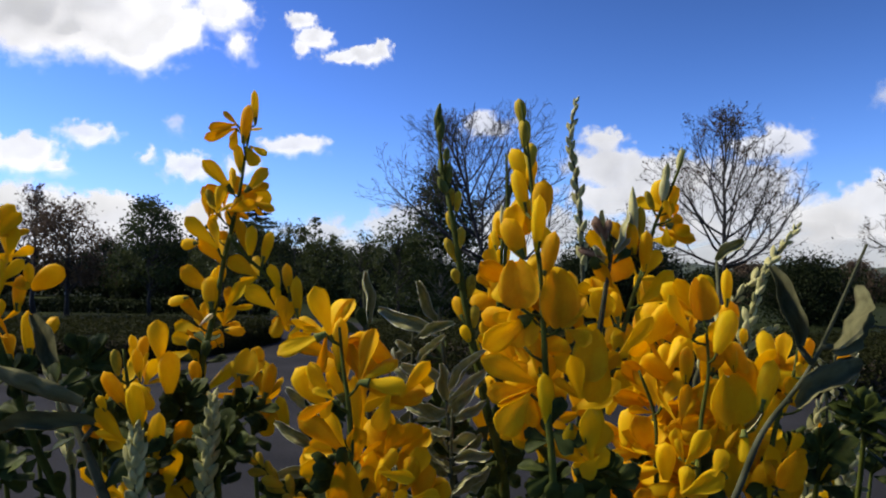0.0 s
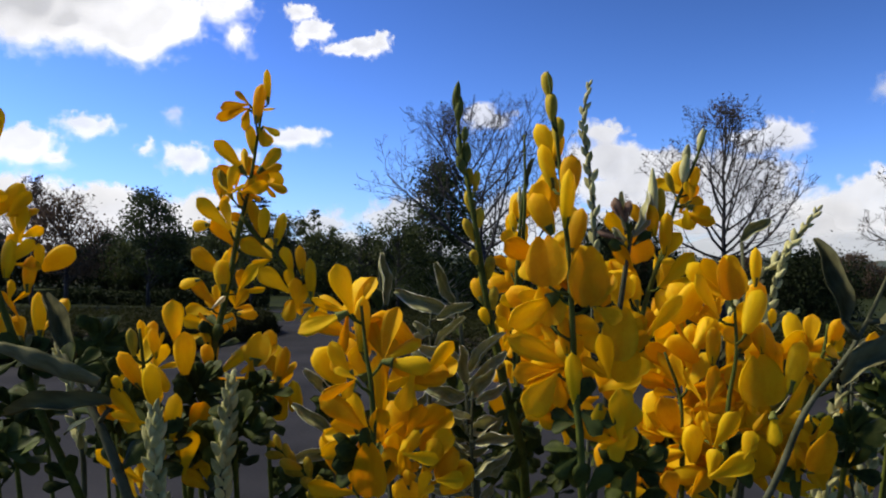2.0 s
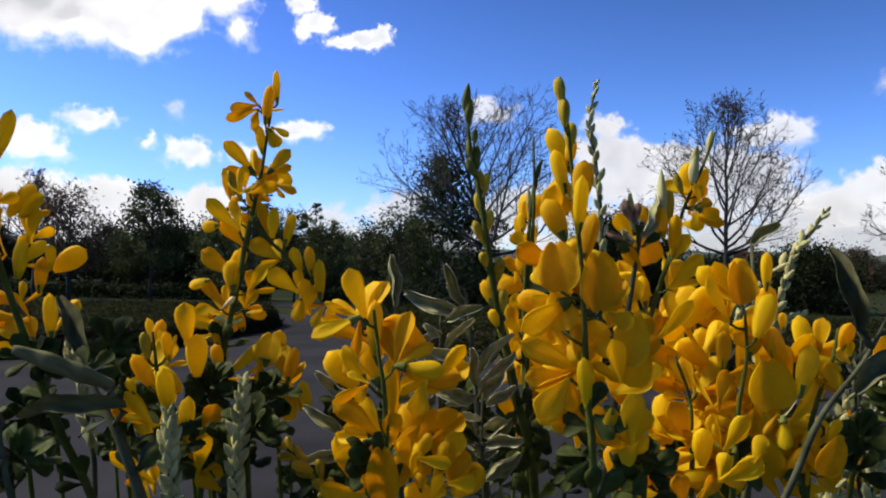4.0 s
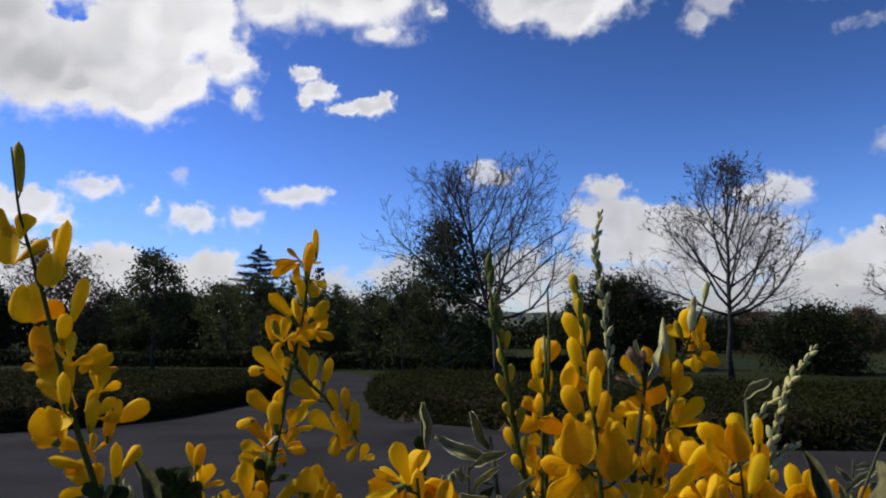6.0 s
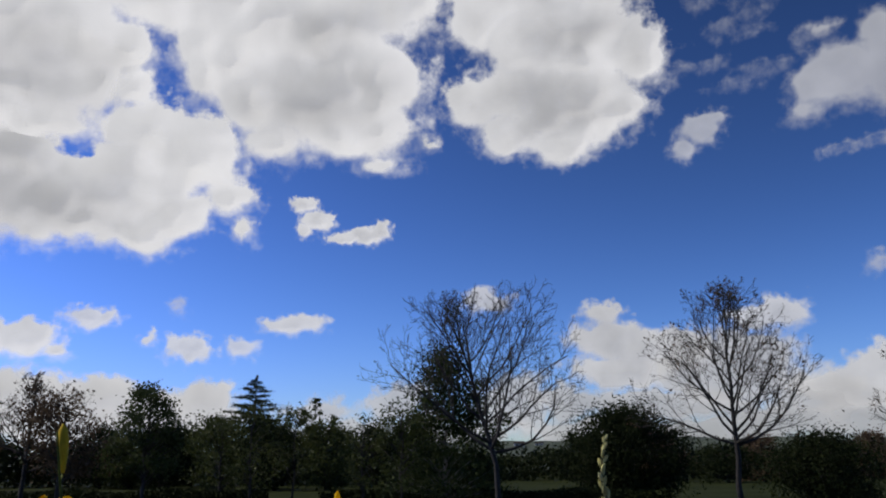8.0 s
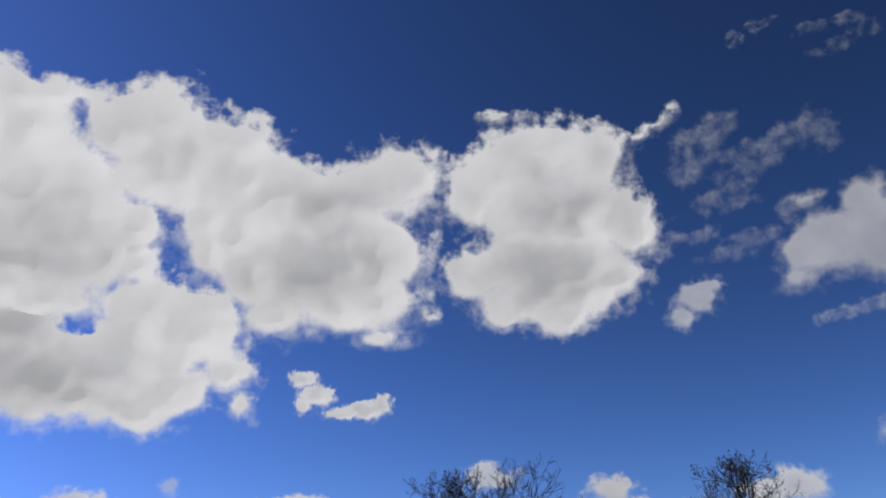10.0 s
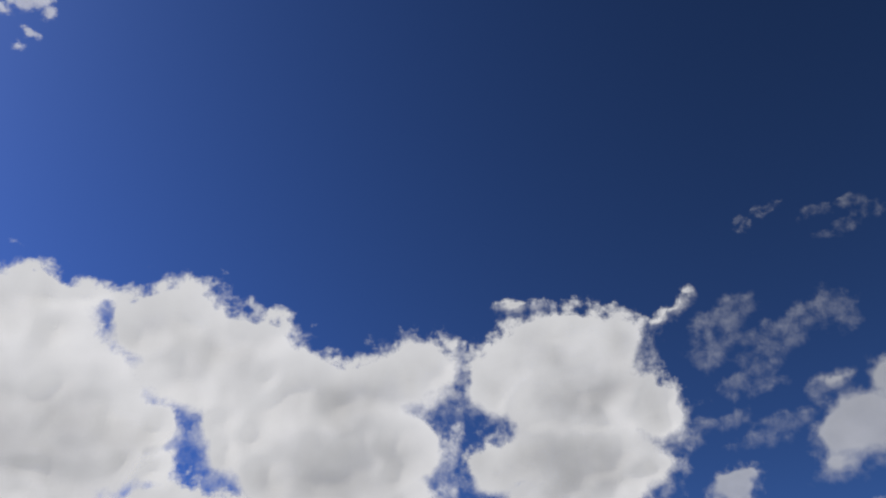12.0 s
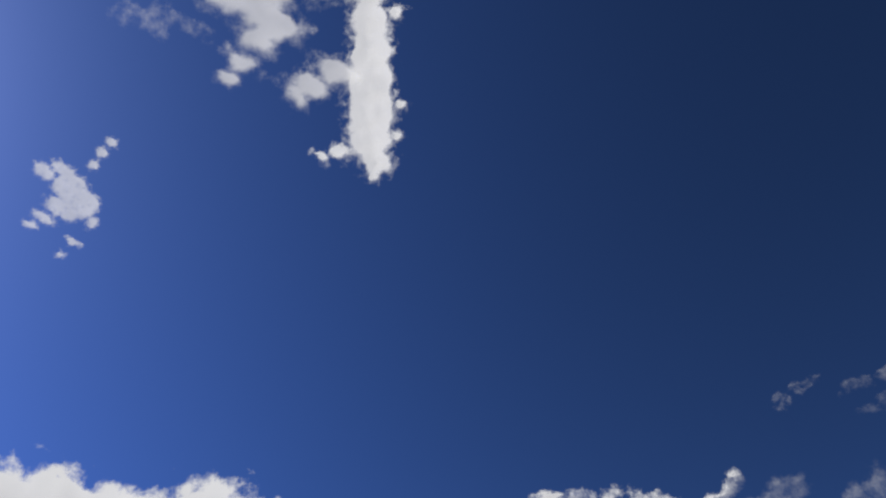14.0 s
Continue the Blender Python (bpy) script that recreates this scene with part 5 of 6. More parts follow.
pod_stem([(0.084, 0.385, 1.172), (0.08, 0.385, 1.15), (0.073, 0.385, 1.10), (0.065, 0.385, 1.04)],
         [((0.081, 0.385, 1.16), (0.073, 0.385, 1.168), 0.005), ((0.083, 0.385, 1.165), (0.093, 0.385, 1.186), 0.005), ((0.082, 0.385, 1.166), (0.077, 0.383, 1.186), 0.005)], 407, "stem end with withered grey pods", leaves=2, shells=PALE_PODS, withered=[((0.079, 0.385, 1.171), (0.0725, 0.383, 1.181)), ((0.08, 0.385, 1.171), (0.0745, 0.38, 1.183)), ((0.079, 0.385, 1.17), (0.082, 0.38, 1.181)), ((0.078, 0.385, 1.163), (0.066, 0.385, 1.166))])
pod_stem([(0.118, 0.33, 1.105), (0.116, 0.33, 1.08), (0.11, 0.33, 1.04)],
         [((0.115, 0.33, 1.16), (0.126, 0.33, 1.168), 0.006), ((0.117, 0.33, 1.085), (0.13, 0.32, 1.098), 0.006)], 408, "short stem with grey-green leaves and pods", leaves=6, shells=PALE_PODS)


def pod_spray(x, y, top, count, seed):
    """A pale thin stem with many narrow curled pods set loosely to both sides."""
    rng = np.random.default_rng(seed)
    line = [(x + rng.uniform(-0.002, 0.002), y, top - 0.024 * k) for k in range(5)]
    pods = []
    for k in range(count):
        z = top - 0.002 - 0.085 * (k + rng.uniform(0, 0.6)) / count
        way = (-1 if k % 2 else 1) * rng.uniform(0.007, 0.015)
        base = Vector((x + 0.12 * way, y + rng.uniform(-0.004, 0.004), z))
        pods.append((base, base + Vector((way, rng.uniform(-0.008, 0.004), rng.uniform(-0.003, 0.014))), rng.uniform(0.0042, 0.0062)))
    pod_stem(line, pods, seed, "pale stem set with narrow curled silvery pods", thick=0.0011, shells=PALE_PODS)


for x, y, top, count, seed in ((-0.012, 0.35, 1.128, 15, 421), (-0.026, 0.385, 1.112, 12, 422), (0.004, 0.325, 1.098, 12, 423), (-0.004, 0.33, 1.07, 10, 424), (0.196, 0.40, 1.11, 11, 425), (0.224, 0.45, 1.115, 11, 426)):
    pod_spray(x, y, top, count, seed)

BROWN_PODS = [(husk(s, c, DRY)[0], None) for s, c in ((1, 0.6), (3, -0.5))]
pod_stem([(-0.122, 0.2, 1.112), (-0.119, 0.2, 1.095), (-0.115, 0.205, 1.07)],
         [((-0.121, 0.2, 1.106), (-0.137, 0.2, 1.113), 0.007), ((-0.119, 0.2, 1.098), (-0.136, 0.198, 1.101), 0.007)],
         410, "short stem with shrivelled brown seed pods", thick=0.0011, shells=BROWN_PODS)


def leafy_shoot(x, y, top, seed):
    """A short shoot with dark three-part leaves that fills the lower shrub."""
    rng = np.random.default_rng(seed)
    root = Vector((0.7 * x + 0.01, 0.42 + 0.2 * (y - 0.3), 0))
    head = Vector((x, y, top))
    line = smooth_line([head, head + Vector((rng.uniform(-0.01, 0.01), 0.01, -0.05)), root.lerp(head, 0.5) + Vector((0, 0.05, 0)), root], 8)
    base = thing("leafy_shoot", root, "broom shoot with dark green three-part leaves", "shrub", "broom shoots")
    verts, faces = [], []
    tube([p - root for p in line], [0.0006 + 0.0012 * min(1, i / 16) for i in range(len(line))], 6, verts, faces)
    child("stalk", mesh_of("stalk", verts, faces, STALK), base)
    for k in range(11):
        t = k / 11 * 7
        p = line[int(t)].lerp(line[int(t) + 1], t - int(t))
        a = k * 2.4 + rng.uniform(-0.4, 0.4)
        trifoliate(base, p, (math.cos(a), math.sin(a) * 0.8, rng.uniform(0.3, 1.0)), rng.uniform(0.009, 0.0135), rng, root)


rng = np.random.default_rng(17)
for k in range(46):
    y = rng.uniform(0.30, 0.56)
    x, top = rng.uniform(-0.64, 0.64) * y, 1.145 - rng.uniform(0.15, 0.27) * y
    if y > 0.37 or not -0.03 < x < 0.03:
        leafy_shoot(x, y, top, 500 + k)
for x, y, z in ((-0.118, 0.36, 1.093), (-0.14, 0.33, 1.098), (-0.155, 0.34, 1.112), (-0.10, 0.39, 1.085), (-0.165, 0.30, 1.075), (0.06, 0.285, 1.078), (0.03, 0.30, 1.045)):
    leafy_shoot(x, y, z, int(900 + 1000 * (x + 0.5)))


# clouds by bearing, height, half width and half height, in degrees
CLOUD_LOW_LOBE = [
    (-21.7, 22.4, 4.45, 2.27), (-19.4, 21.1, 3.75, 3.39), (-24.0, 18.6, 4.99, 3.42), (-28.7, 17.5, 3.96, 3.12), (-32.5, 16.7, 4.02, 3.34),
    (-30.0, 19.8, 2.77, 2.29), (-33.3, 19.6, 3.09, 2.40), (-25.9, 15.7, 4.43, 1.47), (-22.3, 15.7, 2.82, 1.50), (-19.9, 17.0, 3.66, 1.75),
    (-16.3, 18.7, 1.81, 1.69), (-15.0, 16.1, 1.13, 1.18), (-18.1, 22.8, 1.70, 1.73),
    (-24.1, 25.0, 1.98, 1.71), (-24.8, 26.8, 1.79, 1.52),
]
CLOUD_LOW_LOBE_GAP = [
    (-27.2, 21.6, 0.67, 0.80), (-26.2, 20.7, 0.54, 0.33), (-16.6, 16.3, 0.67, 0.41),
]
# spots where grey shade is painted into the cloud's glow
CLOUD_LOW_LOBE_SHADE = [
    (-29.1, 18.9, 3.64, 2.81), (-32.7, 17.7, 3.71, 3.04), (-25.4, 16.8, 3.08, 1.28),
]
CLOUD_WEST_HEAP = [
    (-34.5, 34.8, 3.45, 2.34), (-31.8, 35.5, 1.62, 1.32), (-33.0, 32.6, 3.33, 3.47), (-38.2, 32.2, 4.02, 3.84), (-35.7, 27.4, 5.07, 4.22),
    (-30.9, 28.5, 4.42, 4.59), (-27.3, 28.1, 3.18, 4.51), (-30.4, 24.1, 4.71, 2.24), (-25.8, 25.3, 2.48, 2.33), (-35.2, 23.5, 3.70, 2.78),
    (-30.0, 22.6, 5.05, 1.44), (-24.4, 27.9, 1.63, 2.30), (-18.5, 29.5, 2.12, 2.37), (-18.2, 26.3, 1.53, 1.41),
]
CLOUD_MIDDLE_HEAP = [
    (-23.8, 35.0, 3.54, 2.71), (-26.4, 33.8, 2.52, 2.52), (-20.4, 34.0, 4.03, 2.84), (-16.9, 32.4, 4.13, 3.40), (-22.6, 31.7, 3.76, 2.73),
    (-14.4, 30.7, 5.00, 3.82), (-10.6, 30.3, 4.47, 3.25), (-6.9, 31.1, 3.69, 2.95), (-3.8, 32.6, 3.30, 2.80), (-2.3, 33.6, 2.14, 1.65),
    (-5.8, 27.0, 4.10, 3.85), (-10.3, 26.1, 5.26, 3.80), (-14.9, 25.8, 3.15, 3.36), (-16.5, 28.1, 2.73, 2.97), (-4.9, 23.8, 2.69, 2.08),
    (-8.4, 23.3, 4.45, 1.83), (-13.5, 22.7, 2.43, 1.57), (-5.2, 21.3, 1.82, 0.79), (-1.5, 22.5, 0.81, 0.40),
    (-18.2, 27.5, 1.92, 2.36), (-19.5, 29.4, 1.60, 1.89),
]
CLOUD_HEAP_GAP = [
    (-21.8, 25.9, 0.59, 1.08), (-21.5, 28.7, 0.41, 0.94), (-29.1, 34.0, 0.41, 0.75), (-19.7, 25.2, 0.75, 0.35),
]
CLOUD_HEAP_SHADE = [
    (-28.6, 27.1, 3.82, 2.05), (-30.5, 24.5, 5.07, 1.81), (-10.2, 30.2, 4.47, 2.24), (-7.7, 27.0, 4.08, 2.23), (-21.6, 33.0, 3.41, 1.57),
    (-10.2, 24.9, 4.44, 1.44), (-35.4, 26.4, 3.75, 3.16),
]
CLOUD_EAST_HEAP = [
    (9.0, 35.0, 4.01, 1.88), (13.4, 33.7, 2.44, 2.10), (4.8, 33.0, 3.27, 2.26), (2.7, 31.6, 2.14, 2.55), (9.3, 30.1, 5.76, 3.46),
    (15.0, 28.6, 2.89, 2.20), (5.2, 26.4, 4.25, 2.51), (9.7, 26.0, 4.93, 3.13), (12.1, 24.6, 2.54, 2.62), (9.3, 22.9, 3.35, 1.59),
    (4.9, 23.5, 2.62, 1.60), (2.4, 25.7, 2.04, 1.87), (14.1, 24.7, 1.74, 1.43), (5.5, 37.4, 1.39, 0.49), (17.2, 34.6, 0.77, 0.40),
    (18.8, 35.4, 0.76, 0.40), (20.2, 36.1, 0.49, 0.39),
    (9.2, 32.8, 4.40, 2.04), (5.5, 30.0, 2.45, 2.05),
]
CLOUD_EAST_HEAP_GAP = [
    (0.9, 29.1, 1.65, 0.33),
]
CLOUD_EAST_HEAP_SHADE = [
    (7.9, 26.6, 4.00, 1.62), (9.5, 24.8, 3.17, 1.20), (11.3, 30.8, 3.17, 1.46),
]
CLOUD_WISPS = [
    (21.7, 32.9, 1.66, 1.41), (23.6, 33.9, 1.02, 1.01), (24.0, 30.7, 1.22, 1.55), (25.9, 31.4, 1.61, 1.30), (28.7, 32.2, 1.56, 0.98),
    (30.7, 31.9, 1.00, 1.26), (20.4, 31.4, 1.05, 0.95), (22.6, 28.9, 2.16, 0.70), (20.4, 27.0, 1.84, 0.47), (24.4, 26.2, 2.10, 0.53),
    (22.1, 25.3, 2.15, 0.42), (16.3, 26.2, 1.53, 0.56),
]
CLOUD_DROP = [
    (19.6, 22.8, 1.54, 1.15), (18.1, 21.6, 1.04, 1.00), (20.6, 23.4, 1.02, 0.69),
]
CLOUD_RIGHT_EDGE = [
    (29.4, 24.7, 2.73, 2.27), (32.2, 26.2, 1.75, 1.95), (27.4, 24.4, 1.54, 1.64), (26.6, 23.0, 1.54, 0.97), (32.5, 23.9, 2.44, 2.71),
    (28.8, 27.5, 1.07, 0.60), (34.9, 23.9, 2.33, 2.45),
]
CLOUD_RIGHT_STREAK = [
    (28.7, 20.0, 1.60, 0.47), (30.8, 20.2, 1.54, 0.53),
]
CLOUD_HOOK = [
    (-10.6, 18.5, 1.02, 0.58), (-9.6, 17.4, 1.17, 0.72), (-10.5, 16.6, 0.62, 0.53), (-7.6, 16.2, 1.41, 0.42), (-6.0, 16.4, 1.58, 0.57),
    (-4.7, 16.9, 0.71, 0.54),
]
CLOUD_PUFF_A = [
    (-24.6, 9.8, 2.0, 0.8),
]
CLOUD_PUFF_B = [
    (-19.2, 10.9, 1.0, 0.7),
]
CLOUD_PUFF_C = [
    (-18.2, 8.0, 1.8, 1.1), (-20.9, 8.6, 0.9, 0.5),
]
CLOUD_PUFF_D = [
    (-14.6, 8.2, 1.4, 0.9),
]
CLOUD_PUFF_E = [
    (-10.9, 9.9, 2.6, 0.8),
]
CLOUD_PUFF_F = [
    (-28.6, 8.1, 2.7, 1.5), (-26.7, 7.4, 1.2, 0.5), (-30.8, 8.1, 2.1, 1.7),
]
CLOUD_PUFF_G = [
    (3.0, 11.5, 2.1, 0.8), (2.6, 12.1, 1.0, 0.7),
]
CLOUD_PUFF_H = [
    (29.8, 12.4, 1.2, 1.0),
]
CLOUD_LEFT_BANK = [
    (-31.3, 4.4, 4.5, 1.9), (-27.6, 4.6, 4.1, 1.7), (-23.9, 4.3, 4.1, 1.6), (-20.0, 4.0, 3.3, 1.3), (-17.0, 4.2, 2.1, 1.6),
    (-25.5, 3.0, 9.1, 1.7), (-18.8, 3.1, 5.0, 1.4), (-34.2, 3.4, 5.0, 2.5),
]
CLOUD_BANK_BACK = [
    (20.2, 5.5, 4.5, 2.5), (21.4, 7.0, 3.3, 2.1), (16.9, 5.6, 3.3, 2.1), (24.9, 3.8, 3.7, 1.7),
]
CLOUD_BANK_TOWER = [
    (11.3, 10.2, 1.8, 1.1), (10.0, 8.6, 1.4, 0.9), (11.8, 8.4, 2.5, 1.4), (14.3, 7.7, 2.9, 1.7), (17.0, 7.6, 2.5, 1.7),
    (13.1, 6.3, 4.5, 1.5),
]
CLOUD_BANK_TREE = [
    (23.5, 9.9, 2.0, 1.2), (21.6, 9.5, 2.3, 1.1),
]
CLOUD_BANK_SHELF = [
    (26.4, 4.8, 3.3, 1.4), (29.4, 5.7, 2.7, 1.7), (31.7, 4.9, 3.7, 2.5), (28.3, 4.2, 4.5, 1.4),
]
CLOUD_BANK_LOW = [
    (8.6, 4.2, 2.5, 1.4), (13.3, 4.1, 4.5, 1.4), (17.8, 3.5, 4.1, 1.3), (9.7, 2.2, 5.4, 1.3),
]
CLOUD_BANK_FOOT = [
    (22.7, 2.0, 6.2, 1.5), (28.0, 2.3, 5.4, 1.4), (18.1, 1.7, 6.2, 1.3), (31.2, 2.5, 4.1, 1.7),
]
CLOUD_LOW_BANK = [
    (-9.0, 3.5, 3.1, 1.2), (-6.4, 1.9, 3.5, 1.3), (-10.8, 2.0, 2.5, 1.0), (-3.6, 4.3, 2.7, 2.0), (4.6, 4.1, 3.1, 2.4),
    (0.5, 2.3, 5.4, 1.3),
]
CLOUD_COLUMN = [
    (-16.3, 71.5, 1.42, 1.91), (-15.2, 69.7, 1.67, 1.95), (-14.4, 67.3, 1.77, 2.38), (-13.8, 65.0, 1.78, 2.01), (-13.7, 63.2, 1.79, 1.62),
    (-12.0, 61.8, 1.22, 1.06), (-18.0, 62.2, 0.97, 0.44), (-20.8, 61.6, 0.80, 0.44), (-12.7, 60.8, 0.45, 0.49), (-18.1, 74.5, 1.94, 2.23),
    (-10.4, 72.5, 0.63, 0.61), (-9.0, 66.1, 0.49, 0.56), (-8.9, 63.9, 0.49, 0.40),
]
CLOUD_PLUME = [
    (-20.4, 67.7, 1.75, 1.02), (-24.7, 66.3, 1.58, 1.02), (-27.1, 65.3, 1.02, 0.71), (-40.4, 69.7, 2.64, 1.26), (-35.2, 69.4, 2.29, 1.35),
    (-35.6, 67.9, 1.37, 0.98), (-36.8, 66.1, 1.29, 0.76), (-38.0, 64.6, 0.98, 0.61), (-43.3, 72.1, 3.74, 2.17), (-30.5, 73.8, 2.68, 1.83),
    (-50.6, 69.2, 3.28, 1.43),
]
CLOUD_PLUME_WISP = [
    (-55.2, 64.4, 0.69, 0.93), (-51.9, 64.9, 1.27, 0.65), (-51.4, 66.0, 1.07, 0.72), (-46.1, 66.4, 1.46, 0.51),
]
CLOUD_STAR = [
    (-50.5, 52.9, 0.79, 0.51), (-49.1, 53.7, 0.94, 0.44), (-47.3, 52.9, 1.22, 1.04), (-45.1, 52.4, 0.89, 1.05), (-46.8, 51.5, 1.21, 0.67),
    (-47.9, 50.4, 0.86, 0.37), (-48.4, 49.6, 0.52, 0.29), (-46.8, 55.0, 0.38, 0.45), (-46.7, 56.0, 0.42, 0.45), (-46.5, 56.9, 0.42, 0.41),
    (-43.6, 51.6, 0.38, 0.49), (-44.2, 50.0, 0.61, 0.30), (-44.6, 48.9, 0.30, 0.30),
]
CLOUD_FAINT_A = [
    (26.4, 39.3, 0.64, 0.56), (28.1, 39.7, 0.70, 0.33), (29.3, 39.8, 0.55, 0.29),
]
CLOUD_FAINT_B = [
    (31.9, 38.4, 0.74, 0.36), (34.1, 38.2, 1.29, 0.36), (35.8, 37.2, 0.76, 0.71), (33.5, 36.8, 1.30, 0.50),
]
# lumps, how solid, extra vapour, painted grey, gaps, spots of painted shade
CLOUDS = [
    (CLOUD_LOW_LOBE, 1, 0.0, 0.0, CLOUD_LOW_LOBE_GAP, CLOUD_LOW_LOBE_SHADE),
    (CLOUD_WEST_HEAP + CLOUD_MIDDLE_HEAP, 1, 0.0, 0.0, CLOUD_HEAP_GAP, CLOUD_HEAP_SHADE),
    (CLOUD_EAST_HEAP, 1, 0.0, 0.06, CLOUD_EAST_HEAP_GAP, CLOUD_EAST_HEAP_SHADE),
    (CLOUD_WISPS, 0.38, 0.24, 0.3),
    (CLOUD_DROP, 0.56, 0.15, 0.2),
    (CLOUD_RIGHT_EDGE, 0.62, 0.12, 0.4),
    (CLOUD_RIGHT_STREAK, 0.42, 0.2, 0.4),
    (CLOUD_HOOK, 0.95, 0.15, 0.1),
    (CLOUD_PUFF_A, 0.85, 0.0, 0.1),
    (CLOUD_PUFF_B, 0.5, 0.0, 0.3),
    (CLOUD_PUFF_C, 0.85, 0.0, 0.1),
    (CLOUD_PUFF_D, 0.75, 0.0, 0.1),
    (CLOUD_PUFF_E, 0.9, 0.0, 0.1),
    (CLOUD_PUFF_F, 0.95, -0.05, 0.1),
    (CLOUD_PUFF_G, 0.8, 0.0, 0.3),
    (CLOUD_PUFF_H, 0.5, 0.0, 0.4),
    (CLOUD_LEFT_BANK, 1, 0.0, 0.25),
    (CLOUD_BANK_BACK, 0.9, 0.0, 0.55),
    (CLOUD_BANK_TOWER, 0.95, 0.0, 0.4),
    (CLOUD_BANK_TREE, 0.85, 0.0, 0.3),
    (CLOUD_BANK_SHELF, 0.95, 0.0, 0.4),
    (CLOUD_BANK_LOW, 0.9, 0.0, 0.6),
    (CLOUD_BANK_FOOT, 0.9, 0.0, 0.7),
    (CLOUD_LOW_BANK, 0.85, 0.0, 0.5),
    (CLOUD_COLUMN, 0.84, 0.1, -0.2),
    (CLOUD_PLUME, 0.58, 0.2, 0.0),
    (CLOUD_PLUME_WISP, 0.38, 0.2, 0.3),
    (CLOUD_STAR, 0.54, 0.2, 0.0),
    (CLOUD_FAINT_A, 0.33, 0.2, 0.3),
    (CLOUD_FAINT_B, 0.31, 0.2, 0.3),
]
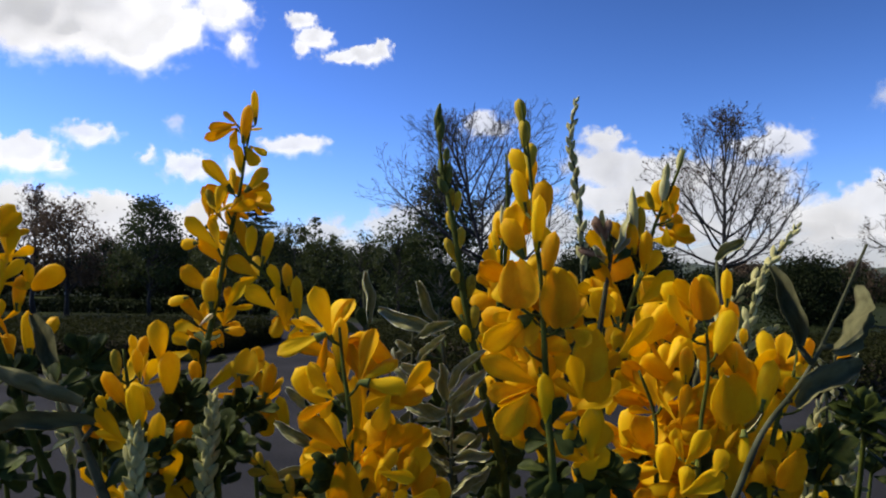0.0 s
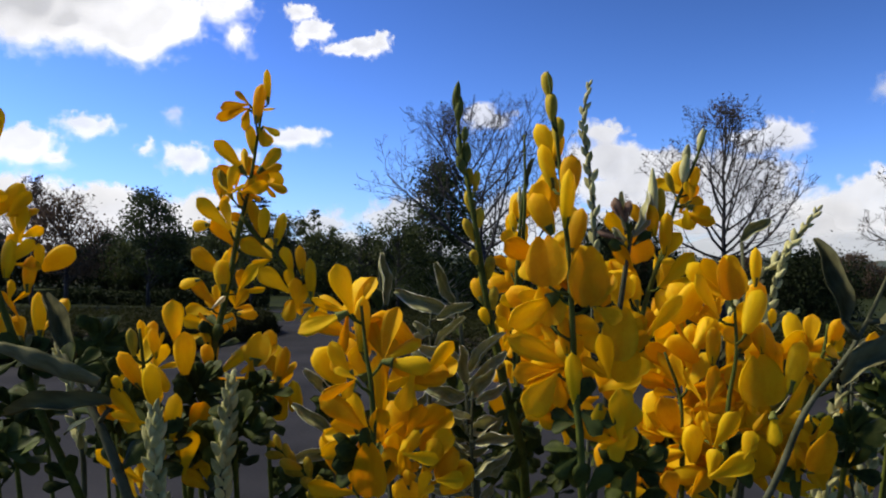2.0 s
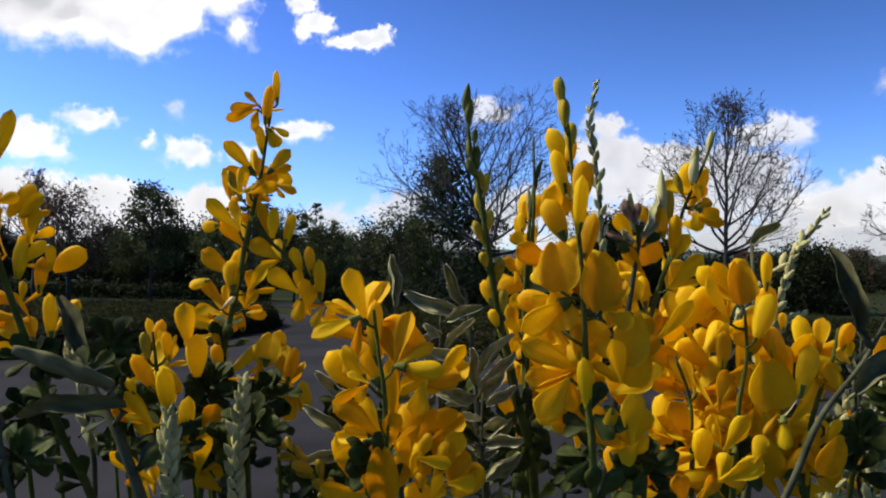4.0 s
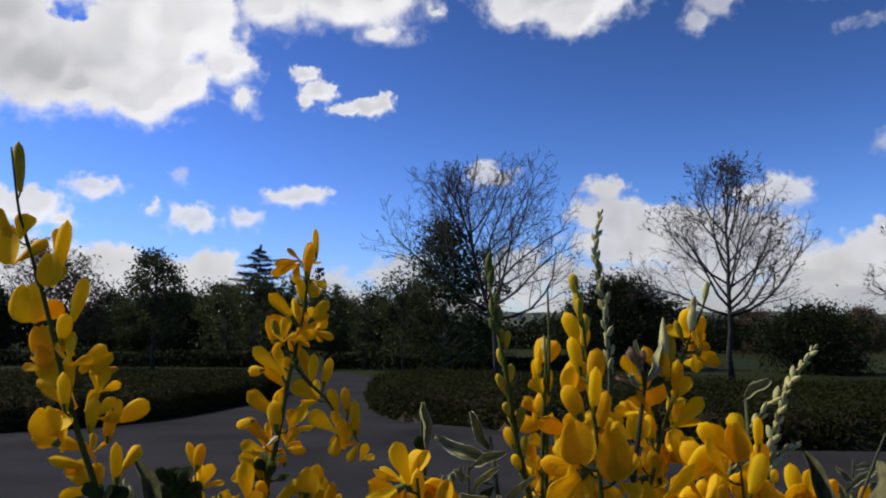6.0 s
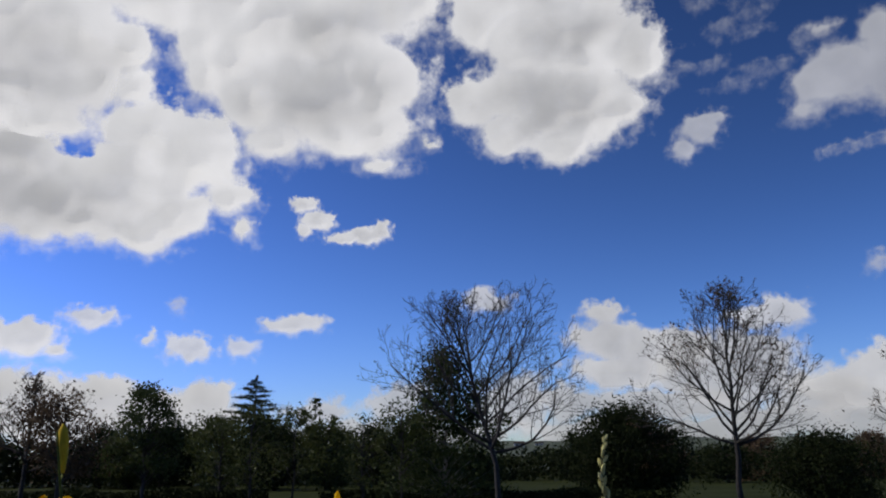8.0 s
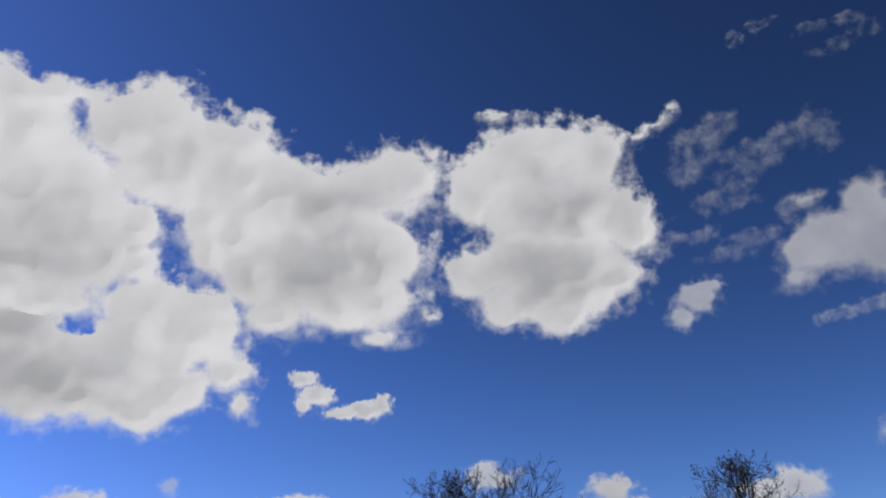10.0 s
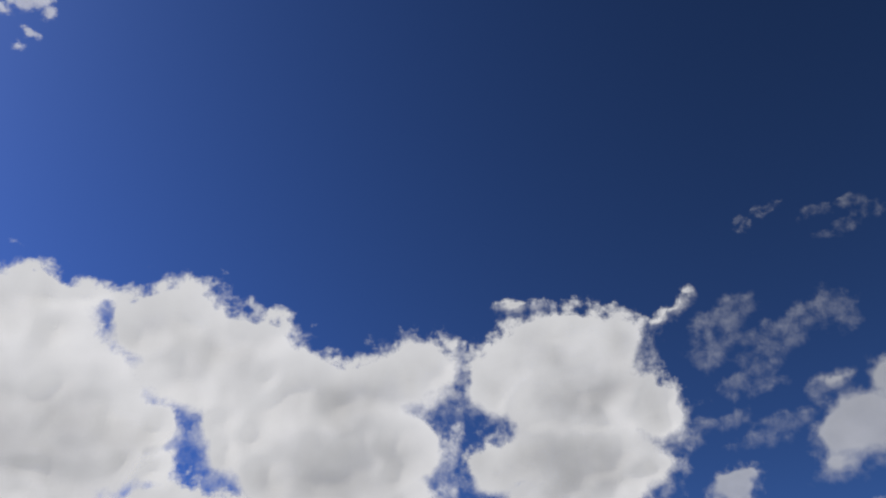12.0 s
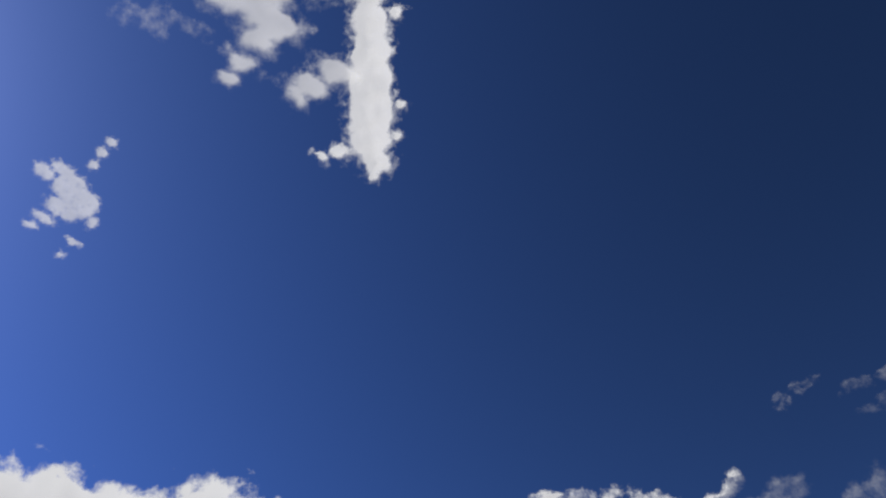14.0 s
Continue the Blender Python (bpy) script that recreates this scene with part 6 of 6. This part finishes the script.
# ---- clouds ----
def cloud(lumps, body, thick, grey=0.0, gaps=(), shade_spots=()):
    """One cloud far off: a bulging sheet of vapour, deepest in the middle of its lumps and thinning outward."""
    def unit(az, el):
        a, e = np.radians(az), np.radians(el)
        return np.stack([np.sin(a) * np.cos(e), np.cos(a) * np.cos(e), np.sin(e)], -1)

    q = np.array(lumps)
    centres = unit(q[:, 0], q[:, 1])
    mid = centres.mean(0)
    mid /= np.linalg.norm(mid)
    right = np.cross(mid, (0, 0, 1))
    right /= np.linalg.norm(right)
    up = np.cross(right, mid)
    u, v = centres @ right / (centres @ mid), centres @ up / (centres @ mid)
    rx, ry = np.radians(q[:, 2]), np.radians(q[:, 3])
    grow_by = 2.4
    lo = np.array([(u - grow_by * rx).min(), (v - grow_by * ry).min()])
    hi = np.array([(u + grow_by * rx).max(), (v + grow_by * ry).max()])
    step = min(0.006, max(0.0012, float((hi - lo).min()) / 40))
    gu, gv = np.meshgrid(np.arange(lo[0], hi[0], step), np.arange(lo[1], hi[1], step))
    way = mid + gu[..., None] * right + gv[..., None] * up
    way /= np.linalg.norm(way, axis=-1, keepdims=True)
    usual = math.degrees(float(np.sqrt(np.median(rx * ry))))
    size = math.radians(usual)
    flat = way.reshape(-1, 3)
    swirl = np.array([noise.noise_vector(Vector(w) / (1.5 * size)) * 0.34 + noise.noise_vector(Vector(w) / (0.55 * size)) * 0.17 for w in flat])
    bent = (flat + swirl * size).reshape(way.shape)

    def reach(az, el, a, b1):
        """How far each bearing lies from a lump's middle, in its half widths."""
        c = unit(az, el)
        er = np.cross(c, (0, 0, 1))
        er /= np.linalg.norm(er)
        eu = np.cross(er, c)
        return np.sqrt((bent @ er / math.radians(a)) ** 2 + (bent @ eu / math.radians(b1)) ** 2)

    total = sum(np.exp(6 * (1 - reach(*lump)) * (0.35 + 0.65 * math.sqrt(lump[2] * lump[3]) / usual)) for lump in lumps)
    dens = np.clip(np.log(total + 1e-6) / 6, -0.8, 1.8)
    dens = np.minimum(dens - 0.3 * (1 - body) + thick + 0.12, 2.2 * body - 0.5)
    for gap in gaps:
        dens = dens - (dens + 0.12).clip(0) * np.exp(-reach(*gap) ** 2 * 1.6)
    # depth carries painted grey shading, heavier inside and around each listed spot
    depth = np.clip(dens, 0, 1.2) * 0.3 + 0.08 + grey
    for core in shade_spots:
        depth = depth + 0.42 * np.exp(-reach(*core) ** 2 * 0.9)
    rise = np.gradient(dens, step, axis=0) * np.sqrt(np.median(rx * ry))
    crisp = 1 / (1 + np.exp(4 * rise + 0.3))
    grain = 1.9 / float(np.sqrt(np.median(rx * ry))) * (0.25 + 0.75 * body)
    bulge = np.array([noise.fractal(Vector(w) * grain * 0.5, 1.0, 2.0, 2) for w in way.reshape(-1, 3)]).reshape(gu.shape)
    deep = np.clip(dens + 0.2, 0, 1.4) ** 0.6
    size = 0.5 * min(hi - lo) * 3000
    dist = 3000 - size * (0.5 * deep + 0.12 * deep * bulge)
    pts = way * dist[..., None] + (0, 0, 1.2)
    w = gu.shape[1]
    keep = dens > -0.6
    faces, used = [], np.full(gu.size, -1)
    cells = keep[:-1, :-1] | keep[1:, :-1] | keep[:-1, 1:] | keep[1:, 1:]
    ii, jj = np.nonzero(cells)
    quad = np.stack([ii * w + jj, ii * w + jj + 1, (ii + 1) * w + jj + 1, (ii + 1) * w + jj], -1)
    ids = np.unique(quad)
    used[ids] = np.arange(len(ids))
    org = mid * 3000
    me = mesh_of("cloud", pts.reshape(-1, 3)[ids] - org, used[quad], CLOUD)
    me.attributes.new("vapour", "FLOAT", "POINT").data.foreach_set("value", dens.ravel()[ids].astype(np.float32))
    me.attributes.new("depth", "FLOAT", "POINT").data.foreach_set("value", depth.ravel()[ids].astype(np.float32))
    me.attributes.new("crisp", "FLOAT", "POINT").data.foreach_set("value", crisp.ravel()[ids].astype(np.float32))
    me.attributes.new("body", "FLOAT", "POINT").data.foreach_set("value", np.full(len(ids), body ** 0.8, np.float32))
    me.attributes.new("bearing", "FLOAT_VECTOR", "POINT").data.foreach_set("vector", (grain * way.reshape(-1, 3)[ids]).astype(np.float32).ravel())
    ob = new("cloud", me)
    ob.location = org
    big = max(q[:, 2]) > 3
    tagged(ob, "large white cumulus with grey base in blue sky" if big else "small white fair-weather cloud in blue sky" if body > 0.7 else "thin torn wisp of white cloud", "cloud", "clouds", "stuff")


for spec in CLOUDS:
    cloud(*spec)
